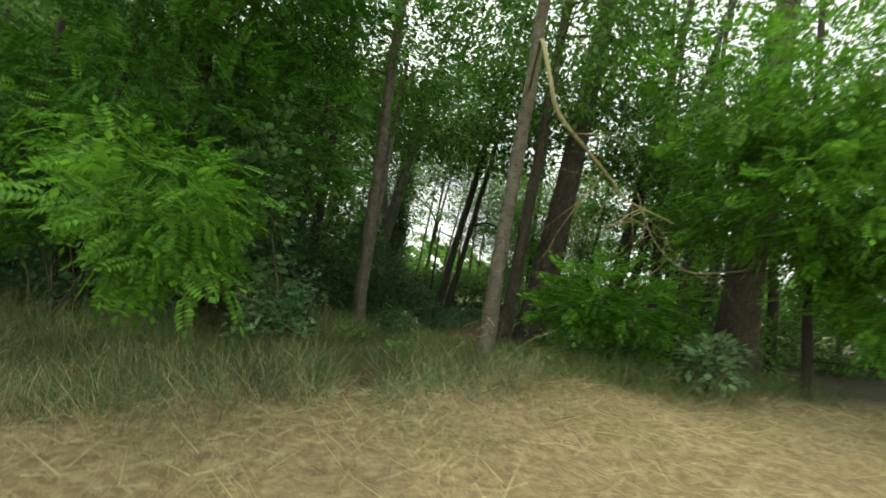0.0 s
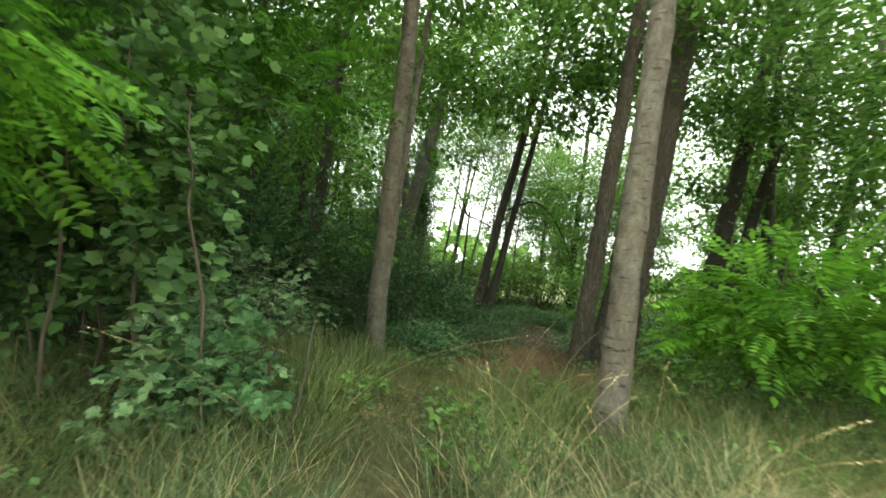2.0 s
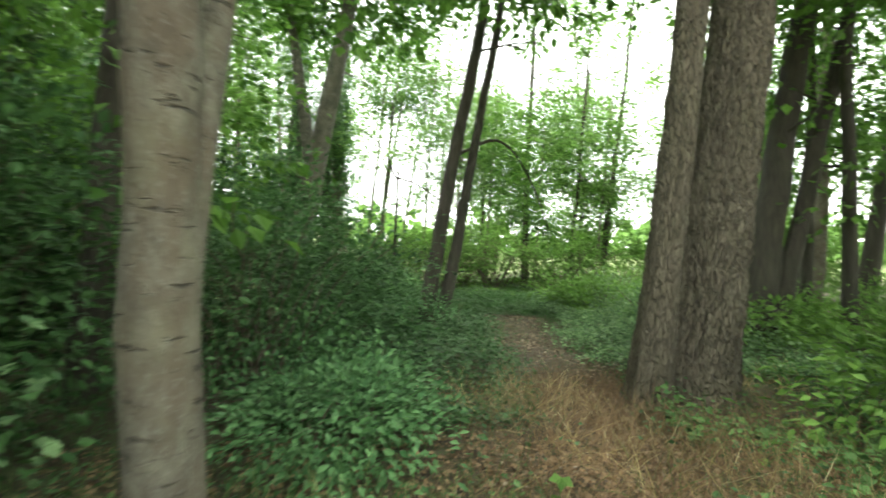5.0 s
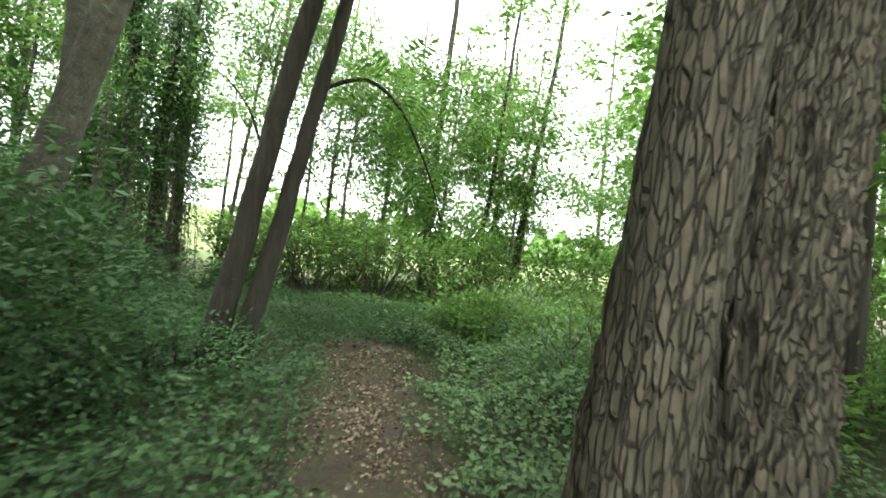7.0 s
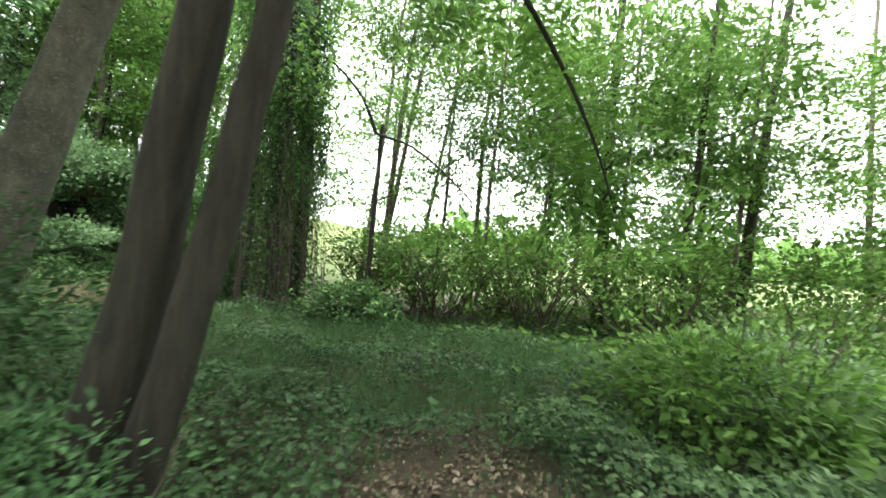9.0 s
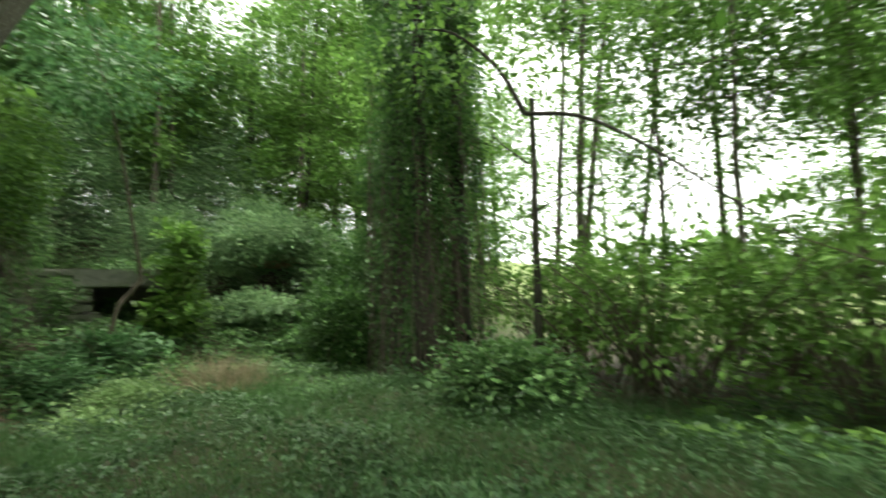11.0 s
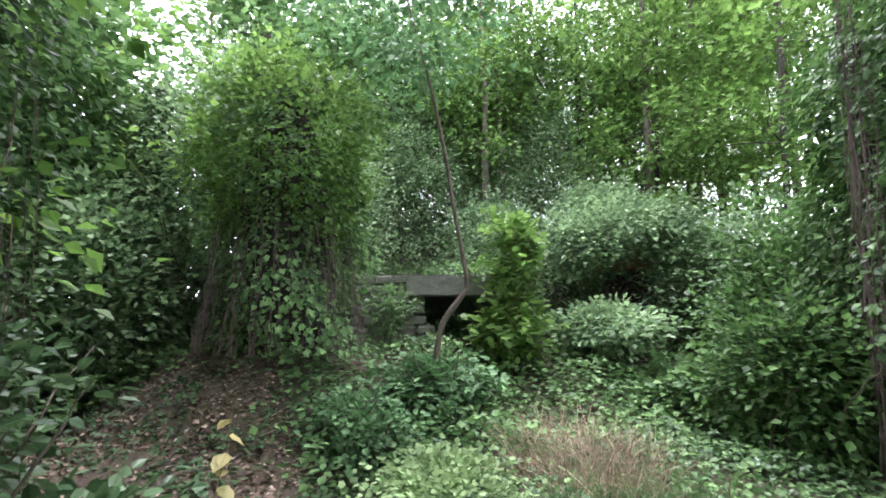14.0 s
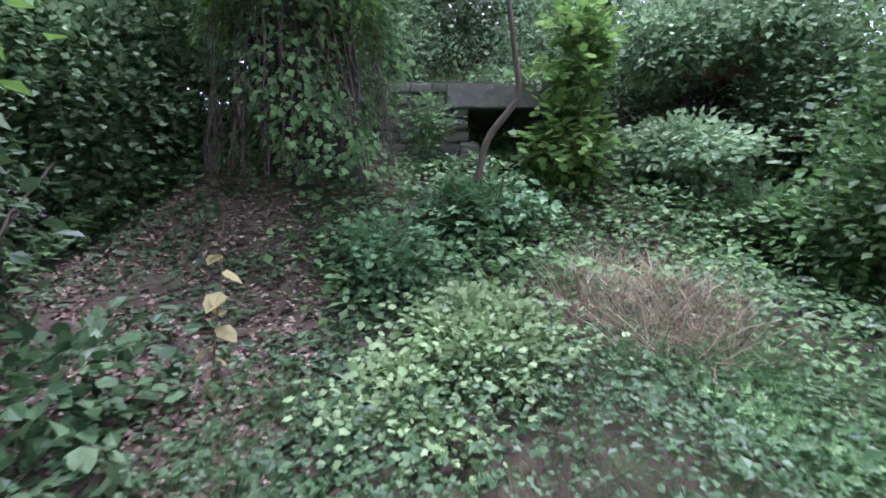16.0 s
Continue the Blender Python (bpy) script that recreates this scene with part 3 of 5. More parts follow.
# ---- woods behind ----
back = np.random.default_rng(21)
SPOTS = [(-3.2, 12.2), (-4.8, 11.0), (-4.5, 14.5), (-6.5, 12.5), (-7.5, 9.2), (-5.4, 8.2), (-9.5, 13.5), (5.5, 14.2), (7.2, 12.0), (4.5, 22.5),
         (-5.5, 27.0), (-8.5, 27.5), (-11.5, 27.0), (-17, 25.5), (-19.5, 21), (-17, 16), (-13.5, 13.0), (-10.5, 10.5), (-16, 11), (7.5, 17.5), (8.5, 8.5), (-17.5, 27), (-9.0, 30.5), (-20, 23), (-13, 31)]
for k, (x, y) in enumerate(SPOTS):
    tall = back.uniform(10, 15)
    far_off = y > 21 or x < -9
    ln = (back.uniform(-0.02, 0.09), back.uniform(-0.02, 0.09))
    cz = tall * back.uniform(0.42, 0.58)
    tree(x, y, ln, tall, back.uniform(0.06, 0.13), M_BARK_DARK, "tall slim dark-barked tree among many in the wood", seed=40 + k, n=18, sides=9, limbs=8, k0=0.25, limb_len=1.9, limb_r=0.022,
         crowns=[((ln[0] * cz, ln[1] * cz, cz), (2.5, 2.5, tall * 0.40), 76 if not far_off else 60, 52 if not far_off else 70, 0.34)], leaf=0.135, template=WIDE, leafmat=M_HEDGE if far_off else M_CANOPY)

for k, (x, y, lx, ly) in enumerate([(-2.1, 25.0, 0.10, 0.02), (-1.75, 25.5, 0.14, 0.0), (-1.5, 24.9, 0.07, 0.03), (-1.0, 26.2, 0.16, 0.0), (0.6, 26.0, 0.05, 0.02)]):
    tree(x, y, (lx, ly), 10, 0.055 + 0.01 * (k % 3), M_BARK_A, "slim grey leaning stem against the bright sky", seed=90 + k, n=18, sides=9, limbs=7, k0=0.35, limb_len=1.5, limb_r=0.015,
         crowns=[((lx * 7, 0, 7.2), (1.9, 1.8, 1.6), 80, 40, 0.3)], leaf=0.11, leafmat=M_HEDGE, group="grey stems behind the hedge")

for k, (x, y) in enumerate([(-7.4, 28.6), (-9.3, 29.4), (-11.2, 28.2), (-6.0, 29.2), (-12.6, 29.6), (-8.4, 30.4), (-14.8, 24.4)]):
    tree(x, y, (0.03 * (k % 3 - 1), 0.02), 14, 0.085 + 0.012 * (k % 3), M_BARK_A, "tall bare grey trunk on top of the slope", seed=250 + k, n=20, sides=9, limbs=10, k0=0.4, limb_len=1.9, limb_r=0.025,
         crowns=[((0, 0, 11.0), (2.3, 2.1, 2.8), 90, 50, 0.34), ((0, 0, 7.6), (1.9, 1.8, 1.8), 34, 40, 0.32)], leaf=0.13, leafmat=M_HEDGE, group="grey trunks above the slope")

for k, (x, y, cz) in enumerate([(0.9, 23.5, 4.6), (2.2, 24.6, 4.9), (5.3, 22.6, 4.2), (-0.1, 24.3, 4.0), (3.4, 22.8, 4.4)]):
    tree(x, y, (0.06, 0.0), 7.5, 0.04, M_BARK_A, "slim light-crowned young tree in the hedge", seed=270 + k, n=18, sides=8, limbs=10, k0=0.25, limb_len=1.7, limb_r=0.016,
         crowns=[((0.2, 0, cz), (1.6, 1.4, 1.9), 115, 48, 0.32)], leaf=0.10, template=LEAF, leafmat=M_HEDGE, group="young trees in the hedge")

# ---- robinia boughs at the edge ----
# The last, highest crown blob is added overhead to shade the leaves below.
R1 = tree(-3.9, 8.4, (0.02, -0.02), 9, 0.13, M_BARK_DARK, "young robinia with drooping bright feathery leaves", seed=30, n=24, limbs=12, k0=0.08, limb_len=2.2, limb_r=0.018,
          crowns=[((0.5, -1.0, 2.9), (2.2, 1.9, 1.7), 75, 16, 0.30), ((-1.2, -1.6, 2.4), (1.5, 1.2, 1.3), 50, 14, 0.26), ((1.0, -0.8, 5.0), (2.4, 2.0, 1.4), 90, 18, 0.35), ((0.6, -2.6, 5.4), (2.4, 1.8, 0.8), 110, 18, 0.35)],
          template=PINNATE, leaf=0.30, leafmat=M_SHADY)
# Lit bough: brighter leaf colour than the crown, which has its shade painted in.
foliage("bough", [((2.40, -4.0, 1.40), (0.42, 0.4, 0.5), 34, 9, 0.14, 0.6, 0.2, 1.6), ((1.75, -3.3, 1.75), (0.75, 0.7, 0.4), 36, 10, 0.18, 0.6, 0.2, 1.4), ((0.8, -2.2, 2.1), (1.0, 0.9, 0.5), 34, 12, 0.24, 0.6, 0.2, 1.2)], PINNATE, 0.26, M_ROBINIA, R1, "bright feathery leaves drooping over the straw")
R2 = tree(5.7, 8.7, (-0.05, -0.05), 8, 0.07, M_BARK_DARK, "young robinia with drooping bright feathery leaves", seed=31, n=24, limbs=10, k0=0.1, limb_len=2.0, limb_r=0.018,
          crowns=[((-0.6, -1.3, 3.0), (1.9, 1.3, 1.2), 75, 15, 0.28), ((-3.0, -0.3, 1.25), (0.9, 0.7, 0.5), 30, 13, 0.2), ((0.2, -1.4, 1.6), (0.9, 0.7, 0.7), 34, 13, 0.22), ((-0.6, -1.4, 4.2), (2.2, 1.8, 1.2), 60, 15, 0.3)],
          template=PINNATE, leaf=0.34, leafmat=M_ROBINIA)

# ---- shrubs ----
def shrub(x, y, label, blobs, template, leaf, mat, stems=12, seed=1, tall=1.6, group="", category="shrub", name="shrub", splay=0.5):
    z = float(height(x, y)) - 0.05
    t = thing(name, (x, y, z), label, category, group)
    g = np.random.default_rng(seed)
    out = []
    for _ in range(stems):
        a = g.uniform(0, 6.28)
        d = np.array([np.cos(a) * splay * g.uniform(0.2, 1), np.sin(a) * splay * g.uniform(0.2, 1), 1.0])
        b = bend((g.normal() * 0.2, g.normal() * 0.2, 0), d, tall * g.uniform(0.7, 1.2), 9, 0.15, (d[0] * 0.3, d[1] * 0.3, -0.25), int(g.integers(1e6)))
        out.append(tube(b, np.linspace(0.016, 0.004, 9), 5))
    for v, f in out:
        part("stem", mesh_of("stem", v, f, M_TWIG, True), t)
    foliage("leaves", blobs, template, leaf, mat, t)
    return t


shrub(-1.9, 12.6, "dense dark evergreen shrub under the trees", [((0, 0, 0.9), (1.5, 1.2, 1.0), 240, 34, 0.2), ((0.7, 1.7, 0.6), (0.9, 0.9, 0.7), 170, 30, 0.17)], LEAF, 0.062, M_DEEP, 26, 2, 1.9)
shrub(-3.6, 10.6, "dense dark evergreen shrub under the trees", [((0, 0, 1.2), (1.6, 1.3, 1.5), 280, 34, 0.22)], LEAF, 0.085, M_DEEP, 20, 3, 2.2)
shrub(-2.6, 14.6, "dense dark evergreen shrub under the trees", [((0, 0, 1.3), (1.6, 1.3, 1.5), 220, 34, 0.22)], LEAF, 0.09, M_DEEP, 20, 4, 2.2)
shrub(-5.8, 10.0, "dark leafy undergrowth thicket", [((0, 0, 1.6), (2.0, 2.0, 2.0), 300, 30, 0.28)], LEAF, 0.11, M_DEEP, 20, 5, 2.6)
shrub(-4.4, 7.0, "dark leafy undergrowth thicket", [((0, 0.6, 1.2), (1.6, 1.0, 1.4), 230, 30, 0.24)], LEAF, 0.10, M_DEEP, 16, 6, 2.2)
shrub(-7.5, 7.2, "dark leafy undergrowth thicket", [((0, 0, 1.8), (2.2, 1.6, 2.2), 220, 30, 0.3)], LEAF, 0.13, M_DEEP, 16, 7, 2.8)
shrub(-2.3, 8.3, "bramble clump with broad light-veined leaves", [((0, 0, 0.75), (0.7, 0.6, 0.6), 60, 10, 0.16), ((0.5, -1.4, 0.4), (0.45, 0.5, 0.4), 34, 10, 0.14)], TRIFOLIATE, 0.058, M_SILVER, 10, 8, 1.3)
shrub(-1.6, 7.0, "bramble clump with broad light-veined leaves", [((0, 0, 0.45), (0.5, 0.4, 0.4), 44, 10, 0.14)], TRIFOLIATE, 0.065, M_BRAMBLE, 8, 9, 0.9)
shrub(-2.5, 9.5, "bramble clump with broad light-veined leaves", [((0, 0, 0.5), (0.6, 0.5, 0.5), 70, 10, 0.15)], TRIFOLIATE, 0.055, M_SILVER, 9, 17, 1.1)
shrub(-3.3, 9.2, "bramble clump with broad light-veined leaves", [((0, 0, 0.7), (0.6, 0.5, 0.6), 80, 10, 0.15)], TRIFOLIATE, 0.055, M_IVY, 9, 18, 1.3)
shrub(3.75, 7.6, "small leafy sapling at the straw's edge", [((0, 0, 0.42), (0.38, 0.34, 0.40), 40, 9, 0.1)], LEAF, 0.12, M_SILVER, 5, 10, 0.6)
for k, (x, y, rx, ry, rz) in enumerate([(3.6, 10.8, 1.6, 1.0, 0.7), (6.0, 11.6, 2.0, 1.2, 1.0), (4.2, 15.0, 1.2, 1.6, 0.5), (3.4, 18.0, 1.2, 1.6, 0.5)]):
    shrub(x, y, "low leafy undergrowth between the trunks", [((0, 0, rz * 0.6), (rx, ry, rz), 170, 26, 0.2)], LEAF, 0.10, M_HEDGE, 12, 60 + k, 1.1)
shrub(-1.3, 13.8, "low nettle bed beside the trail", [((0, 0, 0.35), (0.8, 1.2, 0.45), 320, 30, 0.13)], LEAF, 0.04, M_CLEAR, 14, 12, 0.8)
shrub(-0.2, 15.2, "fresh nettles round the feet of the leaning trunks", [((-0.1, 0.1, 0.28), (0.55, 0.5, 0.38), 130, 24, 0.12)], LEAF, 0.05, M_BRAMBLE, 10, 16, 0.7)
shrub(-1.6, 15.6, "tall nettle and elder thicket", [((0, 0, 0.7), (1.0, 1.0, 0.8), 270, 30, 0.18)], LEAF, 0.06, M_DEEP, 16, 13, 1.3)
# hedge beyond the clearing
for k, (x, y, rx, ry, rz) in enumerate([(0.3, 22.2, 1.3, 0.9, 1.1), (2.0, 22.0, 1.4, 0.9, 1.2), (3.8, 21.4, 1.3, 1.0, 1.1), (-0.2, 24.4, 1.4, 0.9, 1.0), (-1.2, 23.4, 0.9, 0.7, 0.9), (1.4, 24.6, 1.4, 0.8, 1.2)]):
    shrub(x, y, "tangled light-green hedge of arching stems", [((0, 0, 1.2), (rx, ry, rz * 0.7), 95, 26, 0.22)], LEAF, 0.11, M_HEDGE, 34, 80 + k, 1.9, "hedge beyond the clearing", splay=0.9)
shrub(-1.0, 21.3, "dark bush with pale upper leaves at the sapling's foot", [((0, 0, 0.42), (0.75, 0.55, 0.42), 170, 20, 0.15)], BROAD, 0.07, M_IVY, 12, 90, 0.8)

# ---- ivy-clad trunks ----
def clad(x, y, r, tall, label, n, seed, leaf=0.085, lean=(0, 0), mat=None, dry=0.0, thin=0.0, name="climber_clad_tree"):
    z = float(height(x, y)) - 0.1
    t = thing(name, (x, y, z), label, "climber", "climber-clad stems")
    g = np.random.default_rng(seed)
    line = bend((0, 0, 0), (*lean, 1), tall, 24, 0.05, seed=seed)
    part("trunk", mesh_of("trunk", *tube(line, np.linspace(0.16, 0.08, 24), 10, 0.05), M_BARK_DARK, True), t)
    k = g.uniform(0.0, 1.0, n)
    k = k[g.uniform(size=n) < 1 - thin * step(0.5, 0.2, k)]
    n = len(k)
    a = g.uniform(0, 6.28, n)
    c = np.stack([np.interp(k, np.linspace(0, 1, 24), line[:, j]) for j in range(3)], -1)
    wide = r * (0.8 + 0.3 * np.sin(3 * a + 5 * k) + 0.25 * np.sin(7 * k * tall * 0.5 + a * 2)) * np.where(k > 0.9, np.sqrt(np.maximum(1 - k, 0) * 10), 1)
    rr = wide * g.uniform(0.7, 1.08, n)
    p = c + np.stack([np.cos(a) * rr, np.sin(a) * rr, np.zeros(n)], -1) + g.normal(size=(n, 3)) * 0.05
    w = np.stack([np.cos(a), np.sin(a), np.full(n, -0.9)], -1) + g.normal(size=(n, 3)) * 0.5
    u = np.stack([np.cos(a), np.sin(a), np.full(n, 0.7)], -1) + g.normal(size=(n, 3)) * 0.35
    part("leaves", mesh_of("leaves", *spray(*WIDE, p, w, u, leaf * g.uniform(0.6, 1.3, n)), mat or M_COLUMN), t)
    vines = []
    for _ in range(int(26 + 110 * dry)):
        a0 = g.uniform(0, 6.28)
        top = g.uniform(0.25, 0.62) * tall
        vl = np.stack([np.cos(a0) * r * np.linspace(1.05, 0.8, 8) + g.normal(size=8) * 0.03, np.sin(a0) * r * np.linspace(1.05, 0.8, 8) + g.normal(size=8) * 0.03, np.linspace(0.02, top, 8)], -1)
        vines.append(tube(vl, np.full(8, g.uniform(0.002, 0.006)), 4))
    for v, f in vines:
        part("vine", mesh_of("vine", v, f, M_VINE, True), t)
    return t


clad(-3.0, 22.5, 0.62, 6.2, "trunk thickly clad in green climber", 13000, 101, lean=(0.02, 0), thin=0.7, dry=0.5, leaf=0.07)
clad(-3.9, 23.0, 0.48, 9.0, "tall trunk thickly clad in green climber", 14000, 102, thin=0.55, dry=0.4, leaf=0.075)
clad(-2.75, 23.2, 0.5, 7.5, "trunk thickly clad in green climber", 11000, 103, thin=0.7, dry=0.5, leaf=0.07)
clad(-4.7, 23.6, 0.5, 4.2, "trunk thickly clad in green climber", 8000, 104)
clad(-5.0, 16.2, 0.7, 7.5, "trunk thickly clad in dark ivy", 9000, 105, mat=M_DARKIVY)
clad(-4.9, 13.2, 0.6, 8.0, "trunk thickly clad in dark ivy", 8000, 106, mat=M_DARKIVY)
MOUND = clad(-8.0, 18.3, 0.95, 3.6, "dead stump smothered by trailing green climber", 8500, 107, mat=M_IVY, dry=1.0, name="climber_mound")
clad(-10.6, 16.2, 0.9, 5.0, "trunk smothered by trailing green climber", 9000, 108)

foliage("dome_leaves", [((0.1, 0, 2.55), (1.1, 1.05, 1.25), 330, 30, 0.15, 0.8, 0.85)], WIDE, 0.08, M_HEDGE, MOUND)
# big-leaved climber at the edge
shrub(-2.05, 6.95, "big-leaved climber hanging on dead stems at the wood's edge", [((0, 0, 1.7), (0.32, 0.32, 1.4), 130, 9, 0.14)], LOBED, 0.08, M_IVY, 3, 14, 2.6, category="climber", name="climber", splay=0.12)
shrub(-3.0, 7.3, "big-leaved climber hanging on dead stems at the wood's edge", [((0, 0, 1.9), (0.6, 0.5, 1.5), 230, 9, 0.16)], LOBED, 0.082, M_COLUMN, 3, 15, 2.8, category="climber", name="climber", splay=0.12)

# ---- grasses ----
rusty = lambda x, y: (x > -0.6) & (x < 2.4) & (y > 8.9) & (y < 12.3)
straw_keep = lambda x, y: y < edge_y(x) + rng.normal(size=len(x)) * 0.25
blades("dry_grass", strew(64000, -5.5, 7.0, 1.8, 8.4, straw_keep), 0.6, 0.05, 0.17, M_STRAW, "short mown straw-yellow dry grass", "grass")
tall_keep = lambda x, y: (y > edge_y(x) + rng.normal(size=len(x)) * 0.3) & (y < 9.6 + rng.normal(size=len(x)) * 0.6) & (rng.uniform(size=len(x)) < np.clip(1.1 - np.abs(x + 0.5) * 0.09, 0, 1)) & (path_gap_flat(x, y) > 0.36)
low_keep = lambda x, y: (y > edge_y(x)) & (y < 9.6) & (path_gap_flat(x, y) < 0.42)
blades("trodden_grass", strew(42000, -1.4, 1.0, 4.6, 9.8, low_keep), 0.9, 0.08, 0.22, M_GRASS, "trodden green and straw grass", "grass")
blades("tall_grass", strew(100000, -6, 6, 4.4, 10.5, tall_keep), 0.75, 0.12, 0.48, M_GRASS, "rank tall green and straw grass at the wood's edge", "grass")
wood_keep = lambda x, y: (trail_gap(x, y) > 0.35 + rng.normal(size=len(x)) * 0.15)
front = strew(34000, -4.6, 1.5, 4.3, 7.6, lambda x, y: (np.abs(y - edge_y(x) - 0.15) < 0.75 + rng.normal(size=len(x)) * 0.2) & (path_gap_flat(x, y) > 0.2) & (np.sin(2.7 * x + 0.4) * np.sin(3.1 * y + 0.8 * x) > -0.45))
blades("edge_tufts", front[::2], 0.7, 0.14, 0.42, M_BLUISH, "blue-green grass tufts at the straw's edge", "grass", BROADBLADE)
blades("edge_straw_blades", front[1::3], 0.8, 0.16, 0.45, M_PALESTRAW, "pale dry blades among the edge's grass", "grass")
clump = strew(4200, -2.2, -1.05, 7.2, 9.0)
blades("grass_clumps", clump, 0.6, 0.3, 0.62, M_GRASS, "tall fountains of pale green grass by the brambles", "grass")
blades("woodland_grass", strew(27000, -4, 6, 9.5, 21, lambda x, y: wood_keep(x, y) & (~rusty(x, y) | (rng.uniform(size=len(x)) < 0.4))), 0.5, 0.1, 0.38, M_LUSH, "soft green woodland grass", "grass")
blades("clearing_grass", strew(38000, -5, 2.5, 17, 22, lambda x, y: ~(np.hypot((x + 6.0) / 2.3, (y - 17.3) / 1.15) < 1.05) & (rng.uniform(size=len(x)) < np.clip(0.15 + (x + 4.2) * 0.35, 0.12, 1))), 0.5, 0.1, 0.32, M_LUSH, "lush green grass in the clearing", "grass")


def cover(name, pos, template, lo, hi, mat, label, lift=0.22, category="ground plants"):
    p = pos + np.stack([np.zeros(len(pos)), np.zeros(len(pos)), rng.uniform(0.2, 1.0, len(pos)) * lift * (0.55 + 0.45 * np.sin(1.7 * pos[:, 0] + 0.9 * pos[:, 1]) * np.sin(2.3 * pos[:, 1] - pos[:, 0]))], -1)
    w = rng.normal(size=p.shape) * np.array([1, 1, 0.25])
    u = np.array([0, 0, 1.0]) + rng.normal(size=p.shape) * 0.4
    ob = part(name, mesh_of(name, *spray(*template, p, w, u, rng.uniform(lo, hi, len(p))), mat))
    return tagged(ob, label, category, kind="stuff")


edge_keep = lambda x, y: (y > edge_y(x) + 0.3) & (path_gap_flat(x, y) > 0.18) & (np.sin(1.9 * x + 0.6 * y) * np.sin(2.3 * y - 0.8 * x + 0.7) > -0.25 + 0.25 * (y < 7.2))
cover("edge_herbs", strew(15000, -4.5, 4.5, 5.6, 10.4, edge_keep), WIDE, 0.022, 0.055, M_IVY, "low green herbs growing through the edge's grass", 0.34)
cover("edge_sprouts", strew(2600, -4.0, 3.0, 6.4, 10.2, edge_keep), TRI_SMALL, 0.035, 0.075, M_HEDGE, "three-leaved bramble sprouts in the edge's grass", 0.4)
cover("edge_litter", strew(15000, -2.6, 2.4, 7.4, 11.2), WIDE, 0.02, 0.05, M_RUST, "rusty fallen leaves under the grass", 0.05, "leaf litter")
cover("trail_start_herbs", strew(6500, 0.9, 3.6, 9.6, 12.8, lambda x, y: (np.sin(2.2 * x + 0.5 * y) * np.sin(2.9 * y - 0.7 * x) > -0.2) & (path_gap_flat(x, y) > 0.35)), WIDE, 0.03, 0.07, M_IVY, "green herbs among the dead grass at the big trunk's foot", 0.36)
cover("ground_leaves", strew(42000, -5, 7, 9.0, 21, lambda x, y: wood_keep(x, y) & (path_gap_flat(x, y) > 0.15) & (~rusty(x, y) | (rng.uniform(size=len(x)) < 0.5))), WIDE, 0.022, 0.052, M_CLEAR, "low leafy plants covering the woodland floor", 0.3)
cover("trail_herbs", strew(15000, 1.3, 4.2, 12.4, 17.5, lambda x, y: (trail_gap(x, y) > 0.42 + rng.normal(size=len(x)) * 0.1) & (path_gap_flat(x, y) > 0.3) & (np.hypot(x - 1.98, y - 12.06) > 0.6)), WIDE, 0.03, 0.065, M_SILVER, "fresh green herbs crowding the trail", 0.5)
cover("clearing_leaves", strew(70000, -6.8, 4, 16.5, 22.5, lambda x, y: ~(np.hypot((x + 5.5) / 2.75, (y - 17.15) / 1.3) < 1.0) & (rng.uniform(size=len(x)) < np.clip(0.75 + 0.6 * np.sin(2.1 * x + 0.8 * y) * np.sin(2.6 * y - 0.9 * x + 1), 0.35, 1))), WIDE, 0.018, 0.05, M_CLEAR, "low leafy plants covering the clearing", 0.30)
cover("clearing_sprouts", strew(11000, -6.8, 4, 16.5, 22.5, lambda x, y: (path_gap_flat(x, y) > 0.3) & ~(np.hypot((x + 5.5) / 2.75, (y - 17.15) / 1.3) < 1.0) & (rng.uniform(size=len(x)) < np.clip(0.75 + 0.6 * np.sin(2.1 * x + 0.8 * y) * np.sin(2.6 * y - 0.9 * x + 1), 0.35, 1))), TRI_SMALL, 0.025, 0.06, M_CLEAR, "three-leaved seedlings scattered through the clearing", 0.40)
bare = lambda x, y: np.hypot((x + 5.5) / 2.75, (y - 17.15) / 1.3) < 1.0 + rng.normal(size=np.shape(x)) * 0.12
bank_keep = lambda x, y: ~bare(x, y)
cover("bank_leaves", strew(66000, -18, -5.5, 15, 28, bank_keep), WIDE, 0.05, 0.11, M_IVY, "trailing green climber spread over the bank", 0.55)
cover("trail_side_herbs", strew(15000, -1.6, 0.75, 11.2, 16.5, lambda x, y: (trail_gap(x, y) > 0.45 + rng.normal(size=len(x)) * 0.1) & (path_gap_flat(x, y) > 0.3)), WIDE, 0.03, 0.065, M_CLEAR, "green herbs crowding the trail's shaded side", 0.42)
cover("trail_litter", strew(34000, -1.5, 2.6, 10.5, 17, lambda x, y: trail_gap(x, y) < 0.55 + rng.normal(size=len(x)) * 0.2), WIDE, 0.02, 0.046, M_LITTER, "brown fallen leaves on the trodden trail", 0.02, "leaf litter")

